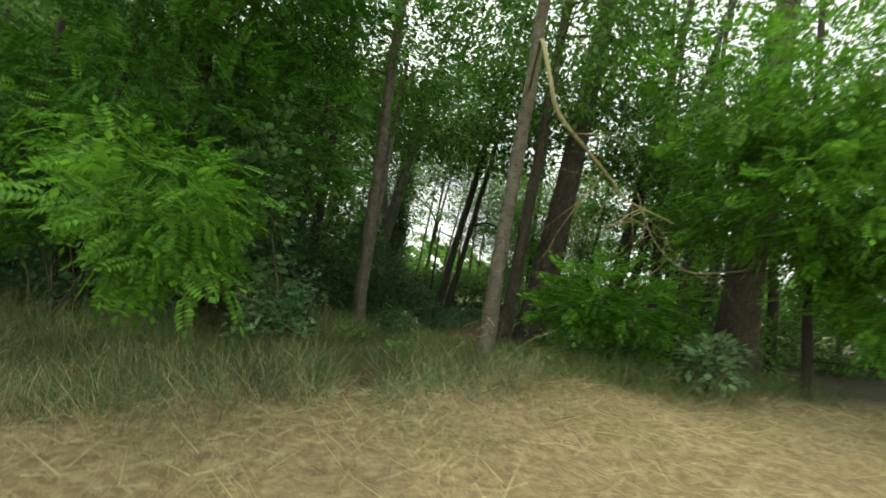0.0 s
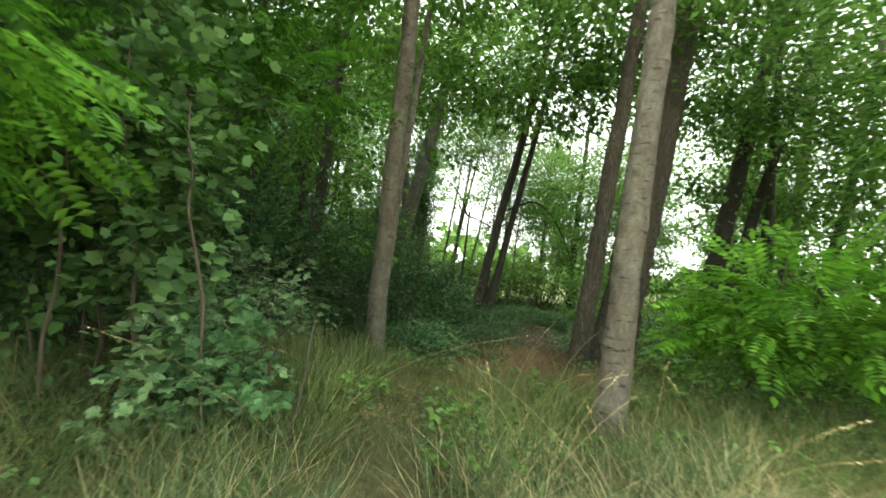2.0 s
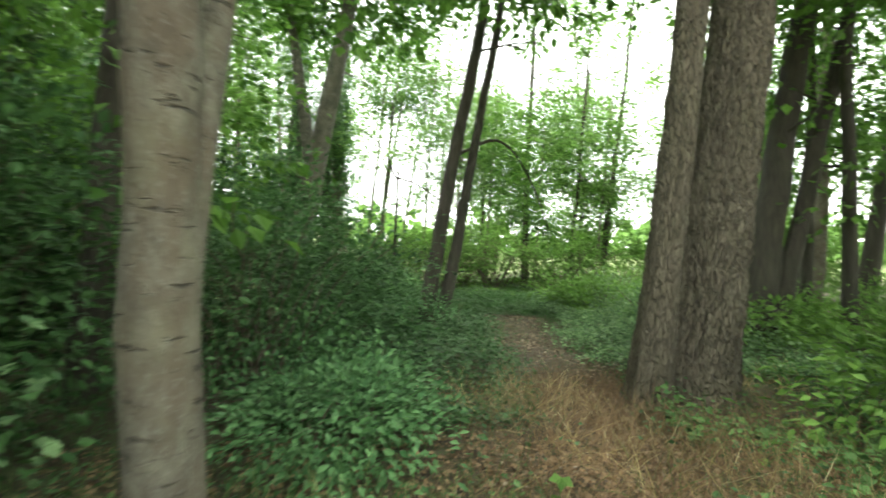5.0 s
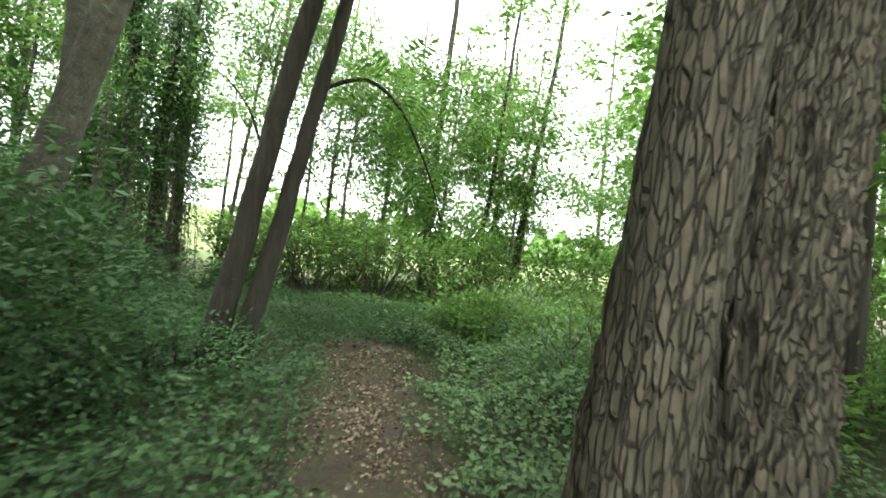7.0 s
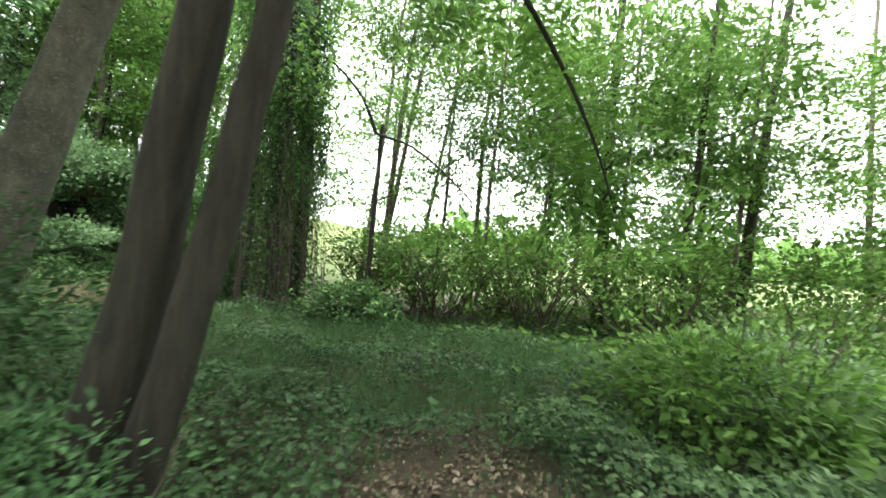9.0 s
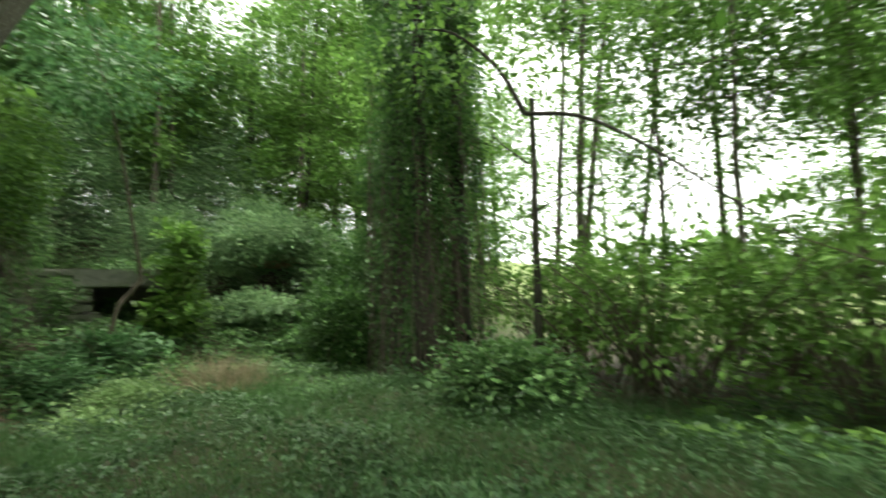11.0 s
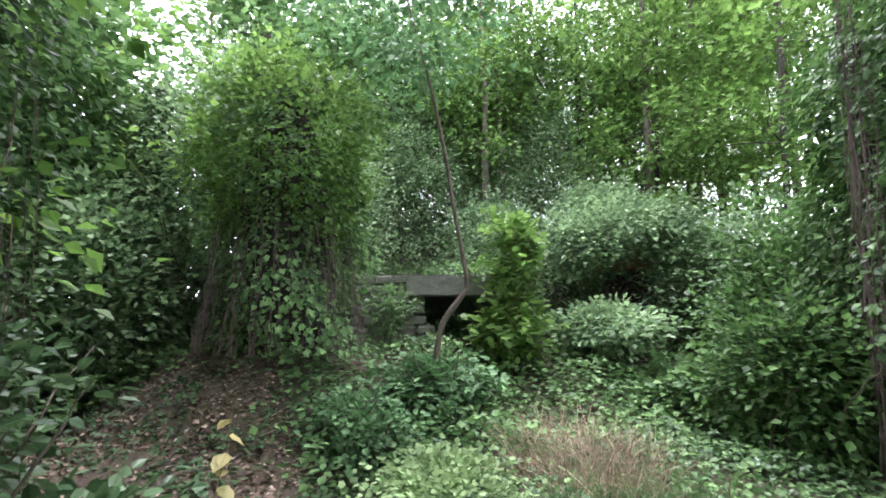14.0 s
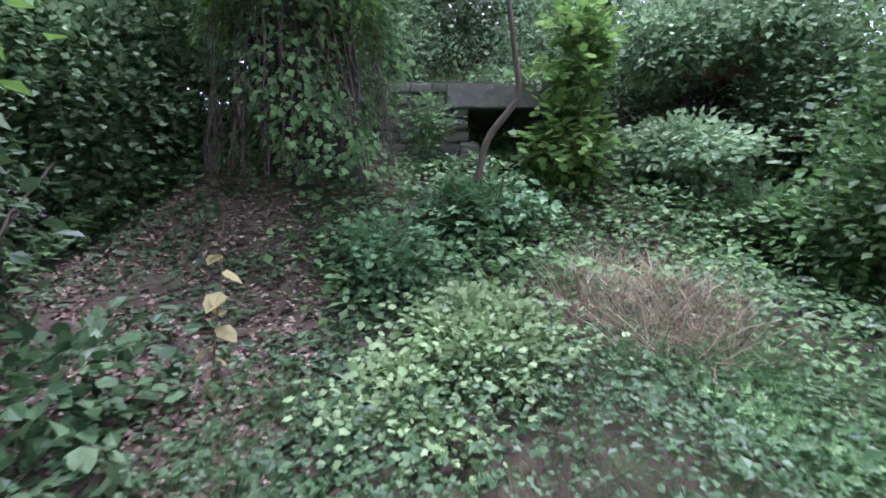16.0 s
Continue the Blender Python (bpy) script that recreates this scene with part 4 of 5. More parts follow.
# ---- herb beds and light fringe to the open side ----
for k, (x, y, rx, ry, rz) in enumerate([(3.3, 14.9, 1.0, 1.0, 0.4), (4.9, 16.2, 1.3, 1.2, 0.55), (6.2, 14.2, 1.3, 1.4, 0.6), (3.9, 18.2, 1.0, 1.4, 0.45), (6.8, 17.8, 1.6, 1.5, 0.7), (5.4, 20.2, 1.5, 1.2, 0.7), (8.6, 15.6, 1.6, 1.8, 0.8)]):
    shrub(x, y, "bed of fresh green nettles on the open side", [((0, 0, rz * 0.5), (rx, ry, rz), 260, 26, 0.17, 0.8)], LEAF, 0.065, M_SILVER if k in (0, 1, 3) else M_HEDGE, 12, 120 + k, 0.7 + rz, "nettle beds")
for k, (x, y, cz) in enumerate([(8.5, 21.0, 3.0), (11.0, 17.0, 3.2), (11.5, 25.0, 3.6), (6.2, 26.5, 3.2), (2.6, 28.5, 3.4), (10.0, 11.5, 3.0), (15.0, 20.5, 4.0), (-8.0, 34.0, 5.0), (-14.0, 34.0, 5.5), (-21.0, 30.0, 5.5), (-11.0, 38.0, 6.0), (-17.5, 37.0, 6.0), (-4.5, 37.0, 5.5)]):
    tree(x, y, (0.03, 0.0), 8.5, 0.09, M_BARK_DARK, "light-green young tree leafing down to the ground at the open side", seed=140 + k, n=16, sides=8, limbs=9, k0=0.1, limb_len=2.0, limb_r=0.018,
         crowns=[((0, 0, cz), (2.3, 2.2, cz * 0.85), 85, 100, 0.34), ((0, 0, cz + 3.0), (1.9, 1.9, 1.9), 44, 100, 0.34)], leaf=0.11, template=WIDE, leafmat=M_HEDGE, group="light trees of the open side")

for k, (x, y, rz) in enumerate([(5.2, 24.0, 1.5), (7.6, 23.0, 1.4), (9.8, 20.2, 1.4), (10.5, 14.5, 1.3)]):
    shrub(x, y, "light bushes closing off the field", [((0, 0, rz * 0.6), (1.7, 1.2, rz), 120, 34, 0.26, 0.7)], WIDE, 0.12, M_HEDGE, 8, 190 + k, rz * 1.2, "bushes of the open side")

# ---- leafy slope behind the clearing ----
for k, (x, y, rx, ry, rz, m) in enumerate([(-11.8, 22.8, 1.5, 1.2, 1.6, M_SILVER), (-11.2, 25.9, 1.6, 1.2, 1.5, M_SILVER), (-13.5, 25.2, 2.0, 1.6, 2.4, M_SILVER), (-7.4, 25.6, 1.3, 1.0, 1.6, M_SILVER), (-14.2, 21.4, 1.8, 1.8, 2.4, M_SILVER),
                                         (-12.2, 18.8, 1.6, 1.4, 2.4, M_SILVER), (-10.4, 15.6, 1.8, 1.3, 2.2, M_SILVER), (-8.2, 14.2, 1.8, 1.2, 2.0, M_IVY), (-6.0, 26.2, 1.4, 1.0, 2.0, M_IVY), (-16.5, 24.0, 2.0, 2.0, 3.4, M_HEDGE), (-10.0, 28.5, 2.4, 1.6, 3.2, M_HEDGE), (-9.6, 12.6, 2.2, 1.6, 3.4, M_IVY), (-12.0, 10.5, 2.6, 2.0, 4.4, M_DEEP), (-16.0, 13.0, 2.8, 2.2, 5.0, M_IVY), (-7.2, 12.0, 1.6, 1.3, 3.0, M_DEEP), (-11.4, 17.4, 1.5, 1.3, 3.0, M_SILVER), (-14.0, 19.9, 1.6, 1.3, 1.8, M_SILVER), (-13.0, 15.2, 2.2, 1.8, 3.6, M_IVY), (-15.5, 19.0, 2.2, 2.0, 4.0, M_IVY), (-6.6, 28.5, 2.0, 1.4, 3.0, M_HEDGE), (-13.5, 28.5, 2.4, 1.8, 4.2, M_HEDGE), (-18.5, 27.0, 2.6, 2.2, 4.4, M_HEDGE), (-5.6, 14.6, 1.3, 0.9, 1.6, M_DARKIVY), (-9.9, 17.0, 1.1, 1.0, 2.6, M_SILVER), (-11.2, 19.0, 1.2, 1.0, 2.2, M_SILVER)]):
    shrub(x, y, "bushes smothered by trailing climber on the slope", [((0, 0, rz * 0.75), (rx, ry, rz), 190, 64, 0.27, 0.7)], WIDE, 0.09, m, 8, 160 + k, rz * 1.2, "smothered bushes of the slope")
shrub(-9.5, 24.2, "pale-leaved climber curtain hanging over the hollow", [((0, 0, 2.15), (1.7, 0.8, 0.5), 150, 26, 0.2, 0.7), ((-0.9, 0.4, 2.7), (1.2, 0.8, 0.6), 120, 26, 0.2), ((0.5, -0.9, 1.75), (0.7, 0.6, 0.5), 130, 26, 0.18), ((1.5, -1.2, 0.25), (0.9, 0.6, 0.4), 120, 26, 0.17), ((1.1, 0.9, 1.2), (0.7, 0.7, 1.2), 170, 28, 0.2), ((0.2, 1.0, 2.2), (1.3, 0.9, 0.4), 120, 26, 0.2)], WIDE, 0.10, M_SILVER, 6, 180, 1.8)
cover("foot_leaves", strew(5000, -7.5, -3.2, 20.4, 23.0), WIDE, 0.04, 0.09, M_IVY, "trailing climber leaves at the foot of the clad trunks", 0.3)
for k, (x, y, rx, rz) in enumerate([(-17.2, 22.6, 2.4, 3.4), (-17.0, 25.6, 2.4, 3.6), (-15.0, 29.5, 2.4, 3.6), (-18.5, 19.8, 2.4, 3.6)]):
    shrub(x, y, "pale bushes smothered by climber at the slope's top", [((0, 0, rz * 0.7), (rx, rx, rz), 330, 60, 0.34, 0.7)], WIDE, 0.11, M_HEDGE, 8, 210 + k, rz, "smothered bushes of the slope")
shrub(-8.9, 16.0, "climber-covered bush beside the smothered stump", [((0, 0, 1.5), (1.0, 0.8, 1.5), 230, 34, 0.2, 0.7)], WIDE, 0.095, M_SILVER, 8, 190, 2.2)
shrub(-10.2, 14.9, "climber-covered bush beside the smothered stump", [((0, 0, 2.4), (1.3, 1.0, 2.2), 260, 36, 0.24, 0.7)], WIDE, 0.11, M_IVY, 8, 191, 3.4)
shrub(-7.0, 15.0, "climber-covered bush beside the smothered stump", [((0, 0, 1.3), (1.1, 0.7, 1.3), 200, 34, 0.2, 0.7)], WIDE, 0.09, M_IVY, 8, 192, 2.0)
shrub(-5.6, 23.5, "climber swelling up into the clad trunks", [((0, 0, 1.3), (0.8, 0.6, 1.3), 220, 30, 0.17, 0.8)], WIDE, 0.08, M_COLUMN, 4, 182, 2.0)
shrub(-5.0, 22.7, "climber swelling up into the clad trunks", [((0, 0, 0.7), (0.7, 0.5, 0.8), 150, 30, 0.16, 0.8)], WIDE, 0.08, M_COLUMN, 4, 183, 1.2)
shrub(-6.6, 23.4, "low bank of trailing climber", [((0, 0, 0.3), (1.3, 0.8, 0.4), 200, 26, 0.16)], BROAD, 0.10, M_IVY, 6, 181, 1.0)


def lump(x, y, radii, mat, seed, rough=0.12, n=26, name="lump", lift=0.0):
    """An uneven rounded body sitting on the land."""
    g = np.random.default_rng(seed)
    th, ph = np.linspace(0.02, np.pi - 0.02, n), np.linspace(0, 2 * np.pi, 2 * n, endpoint=False)
    A2, B2 = np.meshgrid(th, ph, indexing="ij")
    q = 1 + rough * (np.sin(3 * B2 + 2 * A2 + g.uniform(0, 6)) + 0.7 * np.sin(5 * B2 - 4 * A2 + g.uniform(0, 6)) + 0.5 * np.sin(9 * B2 + 7 * A2)) + g.normal(size=A2.shape) * rough * 0.25
    v = np.stack([np.sin(A2) * np.cos(B2) * radii[0] * q, np.sin(A2) * np.sin(B2) * radii[1] * q, np.cos(A2) * radii[2] * q], -1)
    i, j = np.meshgrid(np.arange(n - 1), np.arange(2 * n), indexing="ij")
    j2 = (j + 1) % (2 * n)
    f = np.stack([i * 2 * n + j, (i + 1) * 2 * n + j, (i + 1) * 2 * n + j2, i * 2 * n + j2], -1).reshape(-1, 4)
    return mesh_of(name, v.reshape(-1, 3), f, mat, True)


M_EARTH = bark_mat("root_earth", (0.02, 0.014, 0.010), (0.085, 0.058, 0.042), (7, 7, 5), moss=(0.04, 0.028, 0.02))
part("stump", lump(0, 0, (0.55, 0.52, 1.75), M_BARK_DARK, 9, name="stump"), MOUND, "dead brown stump mass under the climber").location = (0, 0, 1.35)
M_STONE = bark_mat("mossy_stone", (0.10, 0.10, 0.085), (0.27, 0.26, 0.22), (5, 5, 7), moss=(0.10, 0.13, 0.06))
M_CONCRETE = bark_mat("weathered_concrete", (0.10, 0.105, 0.085), (0.27, 0.27, 0.22), (4, 4, 6), moss=(0.09, 0.12, 0.06), lichen=0.4)
earth = part("earth_bank", lump(0, 0, (1.6, 0.8, 1.25), M_EARTH, 5, name="earth_bank"))
earth.location = (-10.6, 25.5, 0.55)
tagged(earth, "bare brown earth bank with roots under the climbers", "earth bank")

# ---- concrete culvert ----
def block(size, bevel=0.02, seed=0, wobble=0.008):
    bm = bmesh.new()
    bmesh.ops.create_cube(bm, size=1)
    bmesh.ops.scale(bm, vec=size, verts=bm.verts)
    bmesh.ops.bevel(bm, geom=bm.edges[:], offset=bevel, segments=2, affect="EDGES")
    g = random.Random(seed)
    for v in bm.verts:
        v.co += Vector((g.uniform(-1, 1), g.uniform(-1, 1), g.uniform(-1, 1))) * wobble
    return bm


def bm_mesh(name, bm, mat):
    me = bpy.data.meshes.new(name)
    bm.to_mesh(me)
    bm.free()
    me.materials.append(mat)
    return me


culvert = thing("culvert", (-9.25, 20.72, 0.76), "weathered concrete lintel over a dark culvert mouth with stone cheeks", "culvert")
culvert.rotation_euler = (0, 0, radians(74))
lintel = part("lintel", bm_mesh("lintel", block((2.0, 0.45, 0.34), 0.02, 1), M_CONCRETE), culvert, "grey weathered concrete beam")
lintel.location = (0.45, 0, 0.90)
floor_slab = part("sill", bm_mesh("sill", block((1.5, 1.6, 0.12), 0.02, 2), M_EARTH), culvert, "dark earth floor of the culvert")
floor_slab.location = (0.45, 0.8, -0.02)
for nm, size, at in (("back_wall", (1.8, 0.15, 1.0), (0.45, 1.55, 0.45)), ("side_wall", (0.16, 1.5, 1.0), (-0.35, 0.85, 0.45)), ("side_wall", (0.16, 1.5, 1.0), (1.25, 0.85, 0.45)), ("roof", (1.8, 1.5, 0.14), (0.45, 0.85, 1.02))):
    part(nm, bm_mesh(nm, block(size, 0.02, 4), M_STONE), culvert).location = at
g = random.Random(3)
for row in range(7):
    x = -1.5 + g.uniform(0, 0.15)
    while x < -0.32:
        w = g.uniform(0.2, 0.42)
        st = part("stone", bm_mesh("stone", block((w - 0.02, 0.3, 0.145), 0.025, int(x * 100) + row * 7, 0.014), M_STONE), culvert)
        st.location = (x + w / 2, g.uniform(-0.04, 0.04), 0.02 + row * 0.165)
        st.rotation_euler = (0, g.uniform(-0.04, 0.04), g.uniform(-0.06, 0.06))
        x += w
tagged(foliage("ivy_trail", [((-9.1, 21.4, 1.9), (0.25, 0.9, 0.12), 40, 16, 0.1), ((-9.0, 19.85, 1.3), (0.2, 0.3, 0.45), 40, 14, 0.1)], WIDE, 0.075, M_IVY), "trailing ivy hanging over the culvert's lintel", "climber")

# ---- climber curtain, pale plants, dry patch, bare dirt ----
shrub(-8.2, 21.5, "bright green lobed climber hanging beside the sapling", [((0, 0, 0.7), (0.45, 0.5, 0.6), 70, 16, 0.15), ((-0.1, 0.1, 1.7), (0.3, 0.35, 0.8), 60, 16, 0.14)], LOBED, 0.11, M_HEDGE, 5, 200, 2.2, category="climber", name="climber")
shrub(-5.1, 19.5, "patch of pale green deeply lobed plants", [((0, 0, 0.18), (0.7, 0.55, 0.2), 200, 20, 0.12), ((0.5, -0.6, 0.08), (0.5, 0.4, 0.13), 70, 20, 0.11)], LOBED, 0.042, M_PALE, 6, 201, 0.35, category="ground plants", name="lobed_plant")
shrub(-6.3, 19.0, "dark blue-green nettle clump at the dirt's edge", [((0, 0, 0.3), (0.5, 0.45, 0.4), 120, 16, 0.12)], BROAD, 0.065, M_BRAMBLE, 8, 202, 0.8)
shrub(-7.3, 20.0, "leafy bramble before the culvert", [((0, 0, 0.3), (0.8, 0.6, 0.42), 130, 18, 0.15)], TRIFOLIATE, 0.07, M_BRAMBLE, 8, 203, 0.9)
shrub(-4.3, 16.7, "climber thicket with heart-shaped leaves over bare stems", [((-0.2, 0.1, 0.9), (0.5, 0.4, 0.7), 70, 10, 0.15), ((-0.3, 0.7, 0.3), (0.4, 0.3, 0.25), 36, 10, 0.12)], BROAD, 0.085, M_CLEAR, 16, 204, 1.4)
shrub(-5.6, 15.9, "dark tangle of dead stems and leaves", [((0, 0, 1.2), (1.0, 0.6, 1.2), 150, 18, 0.2)], BROAD, 0.08, M_DARKIVY, 26, 205, 2.0)
dry = strew(3000, -6.3, -4.4, 20.0, 21.4, lambda x, y: np.hypot((x + 5.35) / 0.85, (y - 20.7) / 0.55) < 1)
blades("withered_weeds", dry, 0.85, 0.2, 0.66, M_WITHER, "withered grey-brown weed stems in a patch", "weeds")
dry2 = strew(26000, -1.2, 3.0, 8.6, 12.6, lambda x, y: (np.abs(x - trail_x(y) - 0.35) < 1.0 + rng.normal(size=len(x)) * 0.35) & (np.hypot(x - 1.95, y - 12.06) > 0.5))
blades("withered_grass", dry2, 0.9, 0.1, 0.36, M_RUST, "flattened reddish-brown dead grass at the trail's start", "grass")
straw2 = strew(3000, -0.8, 3.0, 9.0, 12.4, lambda x, y: (np.sin(2.3 * x + 1.1 * y) > 0.1) & (np.hypot(x - 1.95, y - 12.06) > 0.5))
blades("straw_wisps", straw2, 1.0, 0.15, 0.4, M_STRAW, "wisps of dry straw among dead grass", "grass")
shrub(-1.0, 11.3, "fresh green nettles beside the trail's start", [((0, 0, 0.25), (0.7, 1.0, 0.35), 200, 26, 0.14)], LEAF, 0.06, M_BRAMBLE, 10, 207, 0.6)
red = strew(900, -10.6, -8.9, 24.4, 25.6)
red[:, 2] += 1.35
blades("withered_vines", red, 1.2, 0.3, 0.7, M_RUST, "withered reddish vines hanging above the hollow", "vines")
pale = strew(3500, -13.2, -9.6, 20.2, 23.2, lambda x, y: x < -9.9 - 0.1 * (y - 20))
cover("knoll_leaves", strew(4500, -13.2, -9.6, 20.2, 23.4), WIDE, 0.05, 0.12, M_PALE, "pale trailing leaves on the knoll above the culvert", 0.45)
blades("pale_grass", pale, 0.5, 0.4, 0.95, M_PALE, "pale seeding grass on the knoll above the culvert", "grass")
cover("dirt_litter", strew(20000, -8.6, -2.4, 15.4, 18.8, lambda x, y: np.hypot((x + 5.5) / 2.95, (y - 17.15) / 1.45) < 1), WIDE, 0.025, 0.065, M_LITTER, "small fallen leaves and twigs on bare dirt", 0.015, "leaf litter")
cover("dirt_sprouts", strew(3200, -8.0, -3.0, 16.0, 18.7, lambda x, y: np.sin(2.9 * x) * np.sin(3.3 * y + x) > -0.35), TRI_SMALL, 0.03, 0.06, M_CLEAR, "scattered small sprouts on the bare dirt", 0.12)

yl = thing("yellowing_plant", (-4.95, 17.9, float(height(-4.95, 17.9)) - 0.02), "thin stalk with withering yellow leaves", "plant")
stalk = bend((0, 0, 0), (-0.05, 0.12, 1.0), 1.05, 12, 0.08, seed=6)
stalk_ob = part("stalk", mesh_of("stalk", *tube(stalk, np.linspace(0.006, 0.002, 12), 5), M_RUST, True), yl)
for k in range(16):
    c = stalk[1 + k % 8]
    a = k * 2.4
    v, f = spray(*BROAD, c[None], np.array([[np.cos(a), np.sin(a), -0.7]]), np.array([[0.3 * np.sin(a), 0.2, 1.0]]), [0.075 + 0.03 * (k % 3)])
    part("leaf", mesh_of("leaf", v, f, M_YELLOW), stalk_ob)

twigs_flat = strew(1500, -8.4, -2.8, 15.6, 18.8, lambda x, y: np.hypot((x + 5.5) / 2.95, (y - 17.15) / 1.45) < 1)
twigs_flat[:, 2] += 0.012
blades("dirt_twigs", twigs_flat, 8.0, 0.08, 0.4, M_RUST, "thin dead twigs strewn over the bare dirt", "twigs")
tufts2 = np.concatenate([np.stack([rng.normal(cx, 0.13, 260), rng.normal(cy, 0.13, 260), np.zeros(260)], -1) for cx, cy in ((-3.35, 17.75), (-3.7, 18.1), (-4.2, 18.05), (-3.15, 18.05), (-3.9, 17.55), (-4.7, 18.3))])
tufts2[:, 2] = height(tufts2[:, 0], tufts2[:, 1])
blades("dirt_grass", tufts2, 0.5, 0.1, 0.34, M_LUSH, "blue-green grass tufts at the dirt's edge", "grass")
rank = strew(4600, -5.6, -2.6, 19.3, 21.4, lambda x, y: (y > 19.9 + 0.5 * np.sin(2 * x)) & (rng.uniform(size=len(x)) < 0.35 + 0.6 * (np.sin(3.1 * x + y) * np.sin(3.7 * y) > 0)))
blades("rank_grass", rank, 0.55, 0.15, 0.45, M_LUSH, "rank green grass under the clad trunks", "grass")
cover("hedge_floor", strew(6500, 0.5, 9, 20.5, 27.5), WIDE, 0.06, 0.14, M_HEDGE, "light-green leafy growth under and behind the hedge", 0.4)
for k, (x, y, tall) in enumerate([(-3.75, 17.55, 0.75), (-4.05, 17.3, 0.9), (-4.25, 17.75, 0.6)]):
    z = float(height(x, y)) - 0.02
    spr = thing("climber_spray", (x, y, z), "drooping spray of pale heart-shaped leaves over the bare dirt", "climber", "sprays over the dirt")
    line = bend((0, 0, 0), (0.15, -0.1, 1.0), tall, 14, 0.12, (0.25, 0.1, -0.35), 410 + k)
    cane = part("stem", mesh_of("stem", *tube(line, np.linspace(0.005, 0.002, 14), 5), M_VINE, True), spr)
    for j in range(18):
        c = line[2 + (j * 5) % 12]
        a = j * 2.4 + k
        v, f = spray(*BROAD, c[None], np.array([[np.cos(a), np.sin(a), -0.8]]), np.array([[0.4 * np.cos(a), 0.4 * np.sin(a), 1.0]]), [0.06 + 0.018 * (j % 3)])
        part("leaf", mesh_of("leaf", v, f, M_SILVER), cane)
# dead sticks
for k, (p0, d, ln, r) in enumerate([((-3.55, 16.3, 0.12), (-0.9, -0.6, 0.10), 1.3, 0.022), ((-4.0, 16.6, 0.05), (0.8, 0.5, 0.08), 0.9, 0.012), ((-5.3, 17.2, 0.06), (0.7, 0.4, 0.2), 0.8, 0.008),
                                    ((-4.6, 19.0, 0.1), (0.6, 0.8, 0.05), 0.7, 0.01), ((-3.9, 16.2, 0.2), (-0.3, 0.9, 0.5), 1.1, 0.009), ((0.5, 9.25, -0.15), (-0.02, 0.0, 1.0), 0.55, 0.012)]):
    z = float(height(p0[0], p0[1]))
    st = part("stick", mesh_of("stick", *tube(bend((0, 0, 0), d, ln, 10, 0.06, seed=70 + k), np.linspace(r, r * 0.4, 10), 7, 0.05), M_LICHEN_TWIG if k in (0, 5) else M_TWIG, True))
    st.location = (p0[0], p0[1], z + (0.01 if k != 5 else -0.02))
    tagged(st, "bare dead stick lying on the ground" if k != 5 else "dry upright stalk beside the trail", "stick", "dead sticks")

# ---- arching ash limb over the clearing ----
arch = np.array([(0.37, 16.48, 2.75), (0.95, 16.5, 3.0), (1.4, 16.8, 2.85), (1.8, 17.15, 2.4), (2.1, 17.4, 1.9), (2.3, 17.55, 1.4)])
base = np.array(TW2.location)
part("arching_limb", mesh_of("arching_limb", *tube(flow(arch - base), np.linspace(0.03, 0.007, 24), 8, 0.03), M_BARK_DARK, True), TW2)
foliage("ash_leaves", [(np.array((1.95, 17.75, 2.05)) - base, (0.45, 0.35, 0.45), 22, 3, 0.18), (np.array((1.5, 17.2, 3.2)) - base, (0.9, 0.7, 0.5), 24, 3, 0.2), (np.array((2.35, 17.6, 1.85)) - base, (0.45, 0.5, 0.6), 22, 3, 0.18)], ASH, 0.34, M_CANOPY, TW2, "large ash leaves of paired leaflets", gap=0.5)

# sapling limbs
sb = np.array(S.location)
for pts, r in (([(-0.9, 21.9, 3.1), (-1.15, 21.75, 3.7), (-1.6, 21.55, 4.2), (-2.0, 21.4, 4.35)], 0.035), ([(-0.88, 21.9, 3.1), (-0.2, 21.75, 2.85), (0.5, 21.55, 2.3), (1.3, 21.3, 1.5)], 0.028), ([(-0.92, 21.9, 1.9), (-0.4, 21.8, 2.05), (0.3, 21.7, 2.1)], 0.014), ([(-0.9, 21.9, 2.5), (-1.2, 21.8, 2.8), (-1.3, 21.7, 3.0)], 0.012)):
    pts = np.array(pts)
    k = np.linspace(0, 1, len(pts))
    kk = np.linspace(0, 1, 10)
    fine = flow(pts, 10) - sb
    part("limb", mesh_of("limb", *tube(fine, np.linspace(r, r * 0.3, 10), 6, 0.05), M_BARK_DARK, True), S)

# ---- edge details ----
for stem, pts, thick in ((A, [(1.12, 7.95, 3.9), (1.05, 6.6, 3.75), (0.95, 5.3, 3.25), (0.98, 4.78, 2.7), (1.06, 4.7, 2.4), (1.33, 4.83, 2.18), (1.6, 5.08, 2.03), (1.75, 5.2, 1.93), (2.2, 5.35, 1.80)], 0.024),
                         (D, [(5.3, 9.85, 2.7), (4.65, 8.46, 1.85), (3.9, 7.9, 1.62), (3.23, 7.47, 1.58), (2.75, 7.25, 1.9), (2.45, 7.05, 2.4)], 0.016)):
    dl = flow(np.array(pts) - np.array(stem.location), 40)
    part("dead_limb", mesh_of("dead_limb", *tube(dl, np.linspace(thick, 0.006, 40), 7, 0.06), M_LICHEN_TWIG, True), stem, "bare drooping limb crusted in yellow lichen")
    for v, f in twigs(dl, 0.008, 7, 0.8, 77, rise=-0.4, k0=0.45):
        part("dead_twig", mesh_of("dead_twig", v, f, M_LICHEN_TWIG, True), stem)
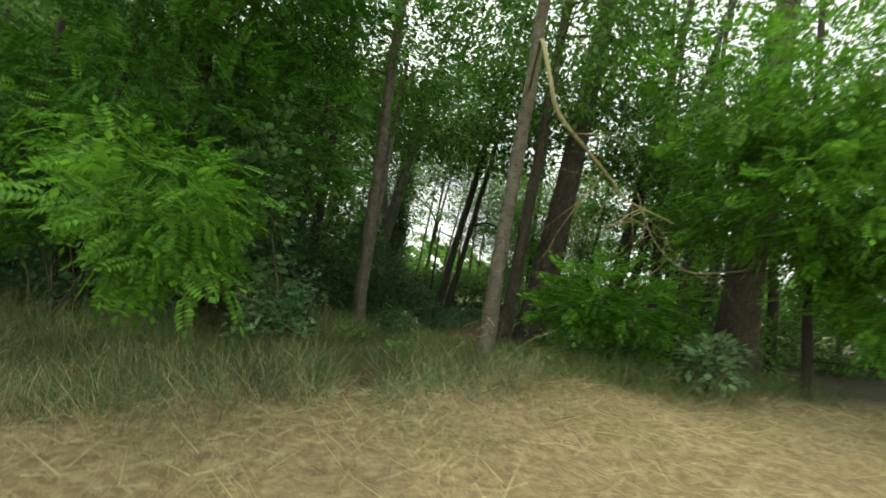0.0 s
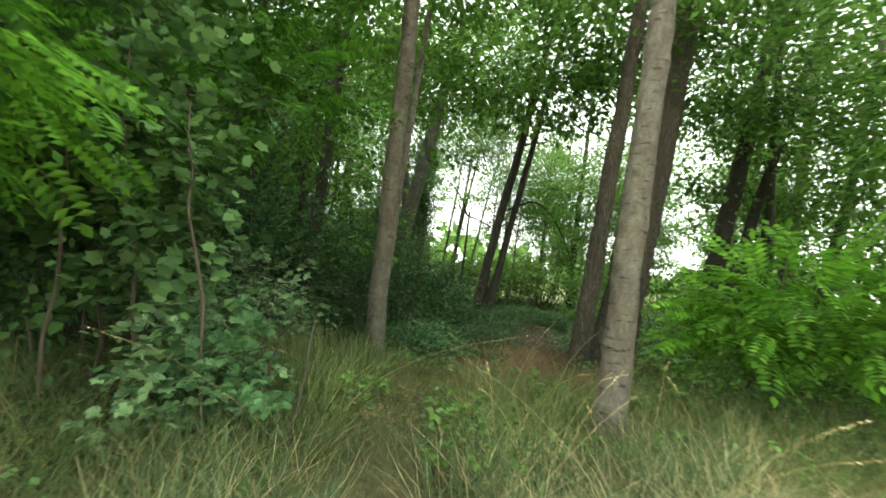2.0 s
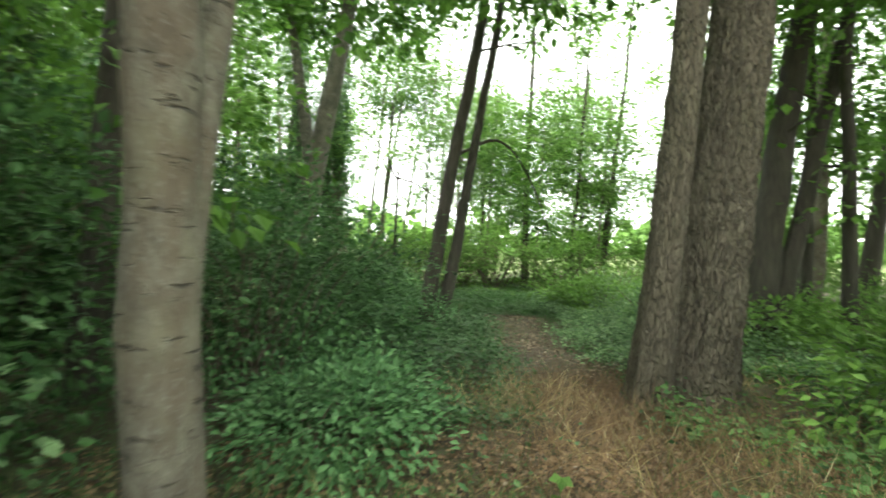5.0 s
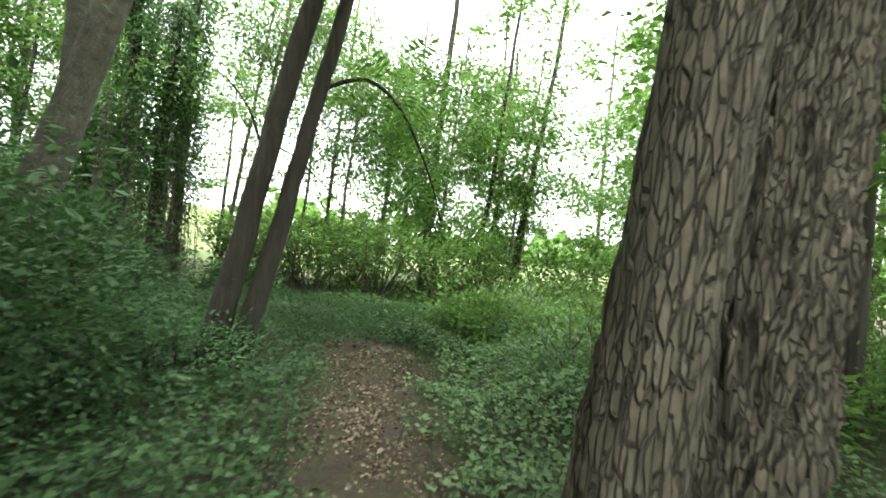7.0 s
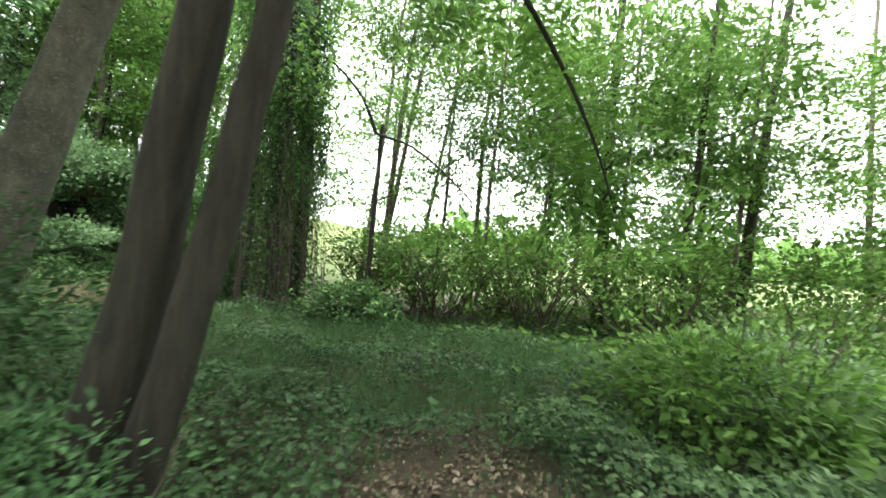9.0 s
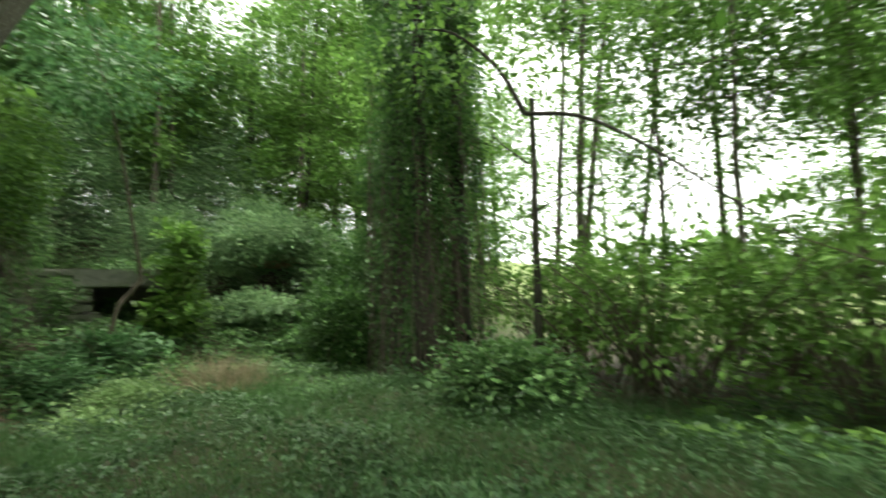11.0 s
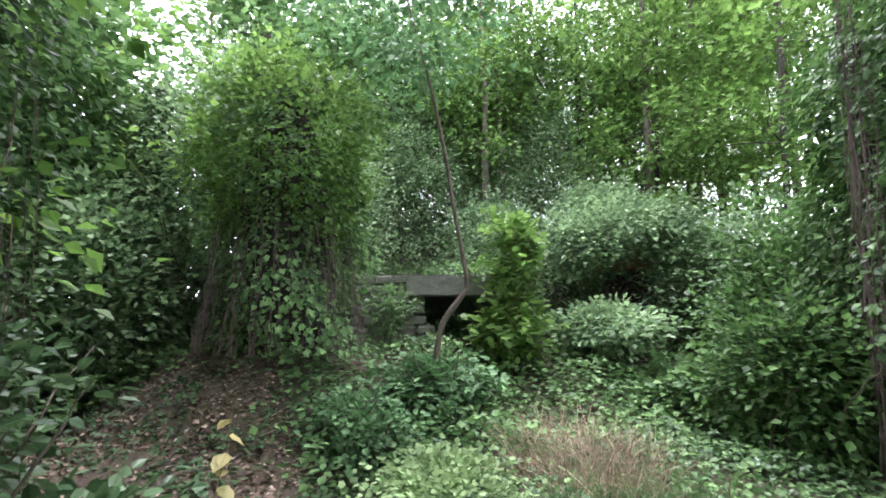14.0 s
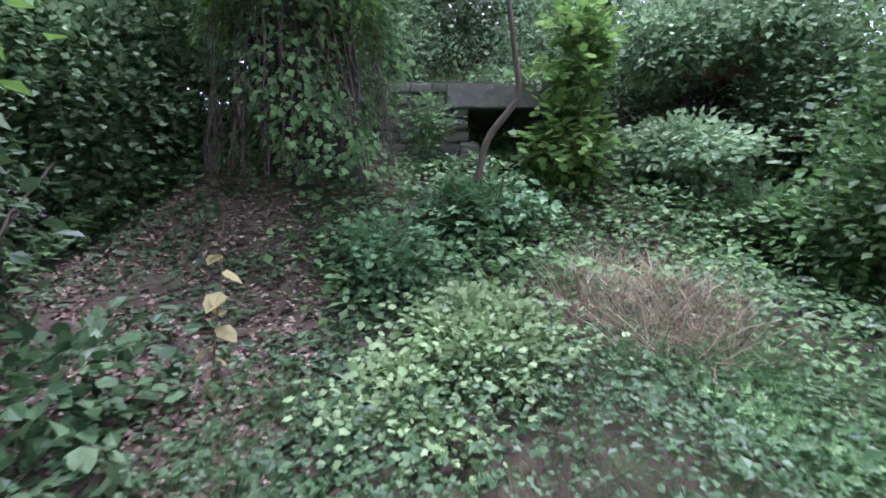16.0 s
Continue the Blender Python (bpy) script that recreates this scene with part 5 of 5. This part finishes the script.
heap = strew(1800, 0.7, 2.3, 5.9, 7.2, lambda x, y: np.hypot((x - 1.5) / 0.55, (y - 6.6) / 0.28) < 1)
heap[:, 2] += rng.uniform(0, 0.10, len(heap))
blades("straw_heap", heap, 5.0, 0.12, 0.32, M_STRAW, "heap of pale cut straw on the bank", "straw")
flat = strew(13000, -5.0, 7.0, 1.8, 7.5, lambda x, y: y < edge_y(x))
flat[:, 2] += rng.uniform(0.0, 0.04, len(flat))
blades("cut_straw", flat, 3.0, 0.12, 0.4, M_PALESTRAW, "loose cut straw lying on the stubble", "straw", BROADSTEM)
tufts = strew(12000, -2.5, 3.5, 3.2, 6.8, lambda x, y: (y < edge_y(x) + 0.4) & (np.sin(2.1 * x + 1) * np.sin(2.7 * y + x) > 0.25))
blades("stubble_tufts", tufts, 0.4, 0.08, 0.24, M_GRASS, "green tufts growing through the stubble", "grass")
g = np.random.default_rng(31)
for k in range(26):
    x, y = g.uniform(-1.6, 1.2), g.uniform(6.3, 8.6)
    x += 0.5 * np.sign(x + 0.5) * (abs(x + 0.5) < 0.5)
    st = thing("seed_stalk", (x, y, float(height(x, y))), "arching straw-coloured grass stalk with a seed head", "grass stalk", "seed stalks")
    d = np.array([g.normal() * 0.35, g.normal() * 0.35, 1.0])
    ln = bend((0, 0, 0), d, g.uniform(0.6, 1.0), 12, 0.05, (d[0] * 0.7, d[1] * 0.7, -0.3), 300 + k)
    stem_ob = part("stem", mesh_of("stem", *tube(ln, np.linspace(0.0018, 0.0009, 12), 4), M_STRAW, True), st)
    tip = ln[-1] + (ln[-1] - ln[-2]) * np.linspace(-1.6, 0.6, 14)[:, None]
    way = np.tile(ln[-1] - ln[-3], (14, 1)) + g.normal(size=(14, 3)) * 0.05
    part("seed_head", mesh_of("seed_head", *spray(*LEAF, tip, way, g.normal(size=(14, 3)), np.full(14, 0.018)), M_STRAW), stem_ob)

# ---- climber-draped trees high on the slope ----
for k, (x, y, cz, r) in enumerate([(-15.5, 21.0, 4.5, 2.2), (-17.0, 24.0, 5.0, 2.4), (-14.5, 17.5, 4.6, 2.1), (-14.5, 27.0, 4.8, 2.3), (-12.0, 14.0, 4.8, 2.0), (-20.0, 18.5, 5.5, 2.6), (-10.8, 14.4, 4.6, 1.9)]):
    tree(x, y, (0.02, 0.02), 9.5, 0.12, M_BARK_DARK, "tree draped in climber high on the slope", seed=230 + k, n=16, sides=8, limbs=6, k0=0.2, limb_len=1.8, limb_r=0.02,
         crowns=[((0, 0, cz), (r, r, cz * 0.75), 130, 44, 0.36)], leaf=0.2, template=WIDE, leafmat=M_IVY, group="draped trees of the slope")

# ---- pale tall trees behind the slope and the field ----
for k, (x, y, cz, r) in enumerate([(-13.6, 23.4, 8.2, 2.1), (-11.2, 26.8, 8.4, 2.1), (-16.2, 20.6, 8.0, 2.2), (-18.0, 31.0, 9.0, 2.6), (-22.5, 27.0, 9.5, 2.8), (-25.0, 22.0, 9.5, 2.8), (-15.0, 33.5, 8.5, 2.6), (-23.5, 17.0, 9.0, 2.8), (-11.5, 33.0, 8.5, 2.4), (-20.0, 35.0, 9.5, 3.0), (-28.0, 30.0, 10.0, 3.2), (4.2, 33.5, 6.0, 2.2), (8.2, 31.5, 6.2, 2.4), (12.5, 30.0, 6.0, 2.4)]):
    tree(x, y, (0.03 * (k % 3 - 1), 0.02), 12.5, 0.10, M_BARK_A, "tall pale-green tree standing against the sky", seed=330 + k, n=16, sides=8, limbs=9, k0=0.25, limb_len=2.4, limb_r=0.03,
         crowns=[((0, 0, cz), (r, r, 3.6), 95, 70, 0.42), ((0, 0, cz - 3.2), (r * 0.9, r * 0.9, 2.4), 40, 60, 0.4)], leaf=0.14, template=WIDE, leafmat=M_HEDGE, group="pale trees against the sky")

# ---- distance ----
n = 6500
a = rng.uniform(-0.6, np.pi + 0.6, n)
d = rng.uniform(75, 110, n)
top = 5 + 2.5 * np.sin(9 * a) + 1.5 * np.sin(23 * a + 1)
far = np.stack([np.cos(a) * d, 12 + np.sin(a) * d, rng.uniform(-0.3, 1, n) * top], -1)
w, u = rng.normal(size=far.shape), rng.normal(size=far.shape)
fw = part("far_woods", mesh_of("far_woods", *spray(*WIDE, far, w, u, rng.uniform(1.5, 3.5, n)), M_HEDGE))
tagged(fw, "hazy line of distant trees beyond the fields", "woods", kind="stuff")
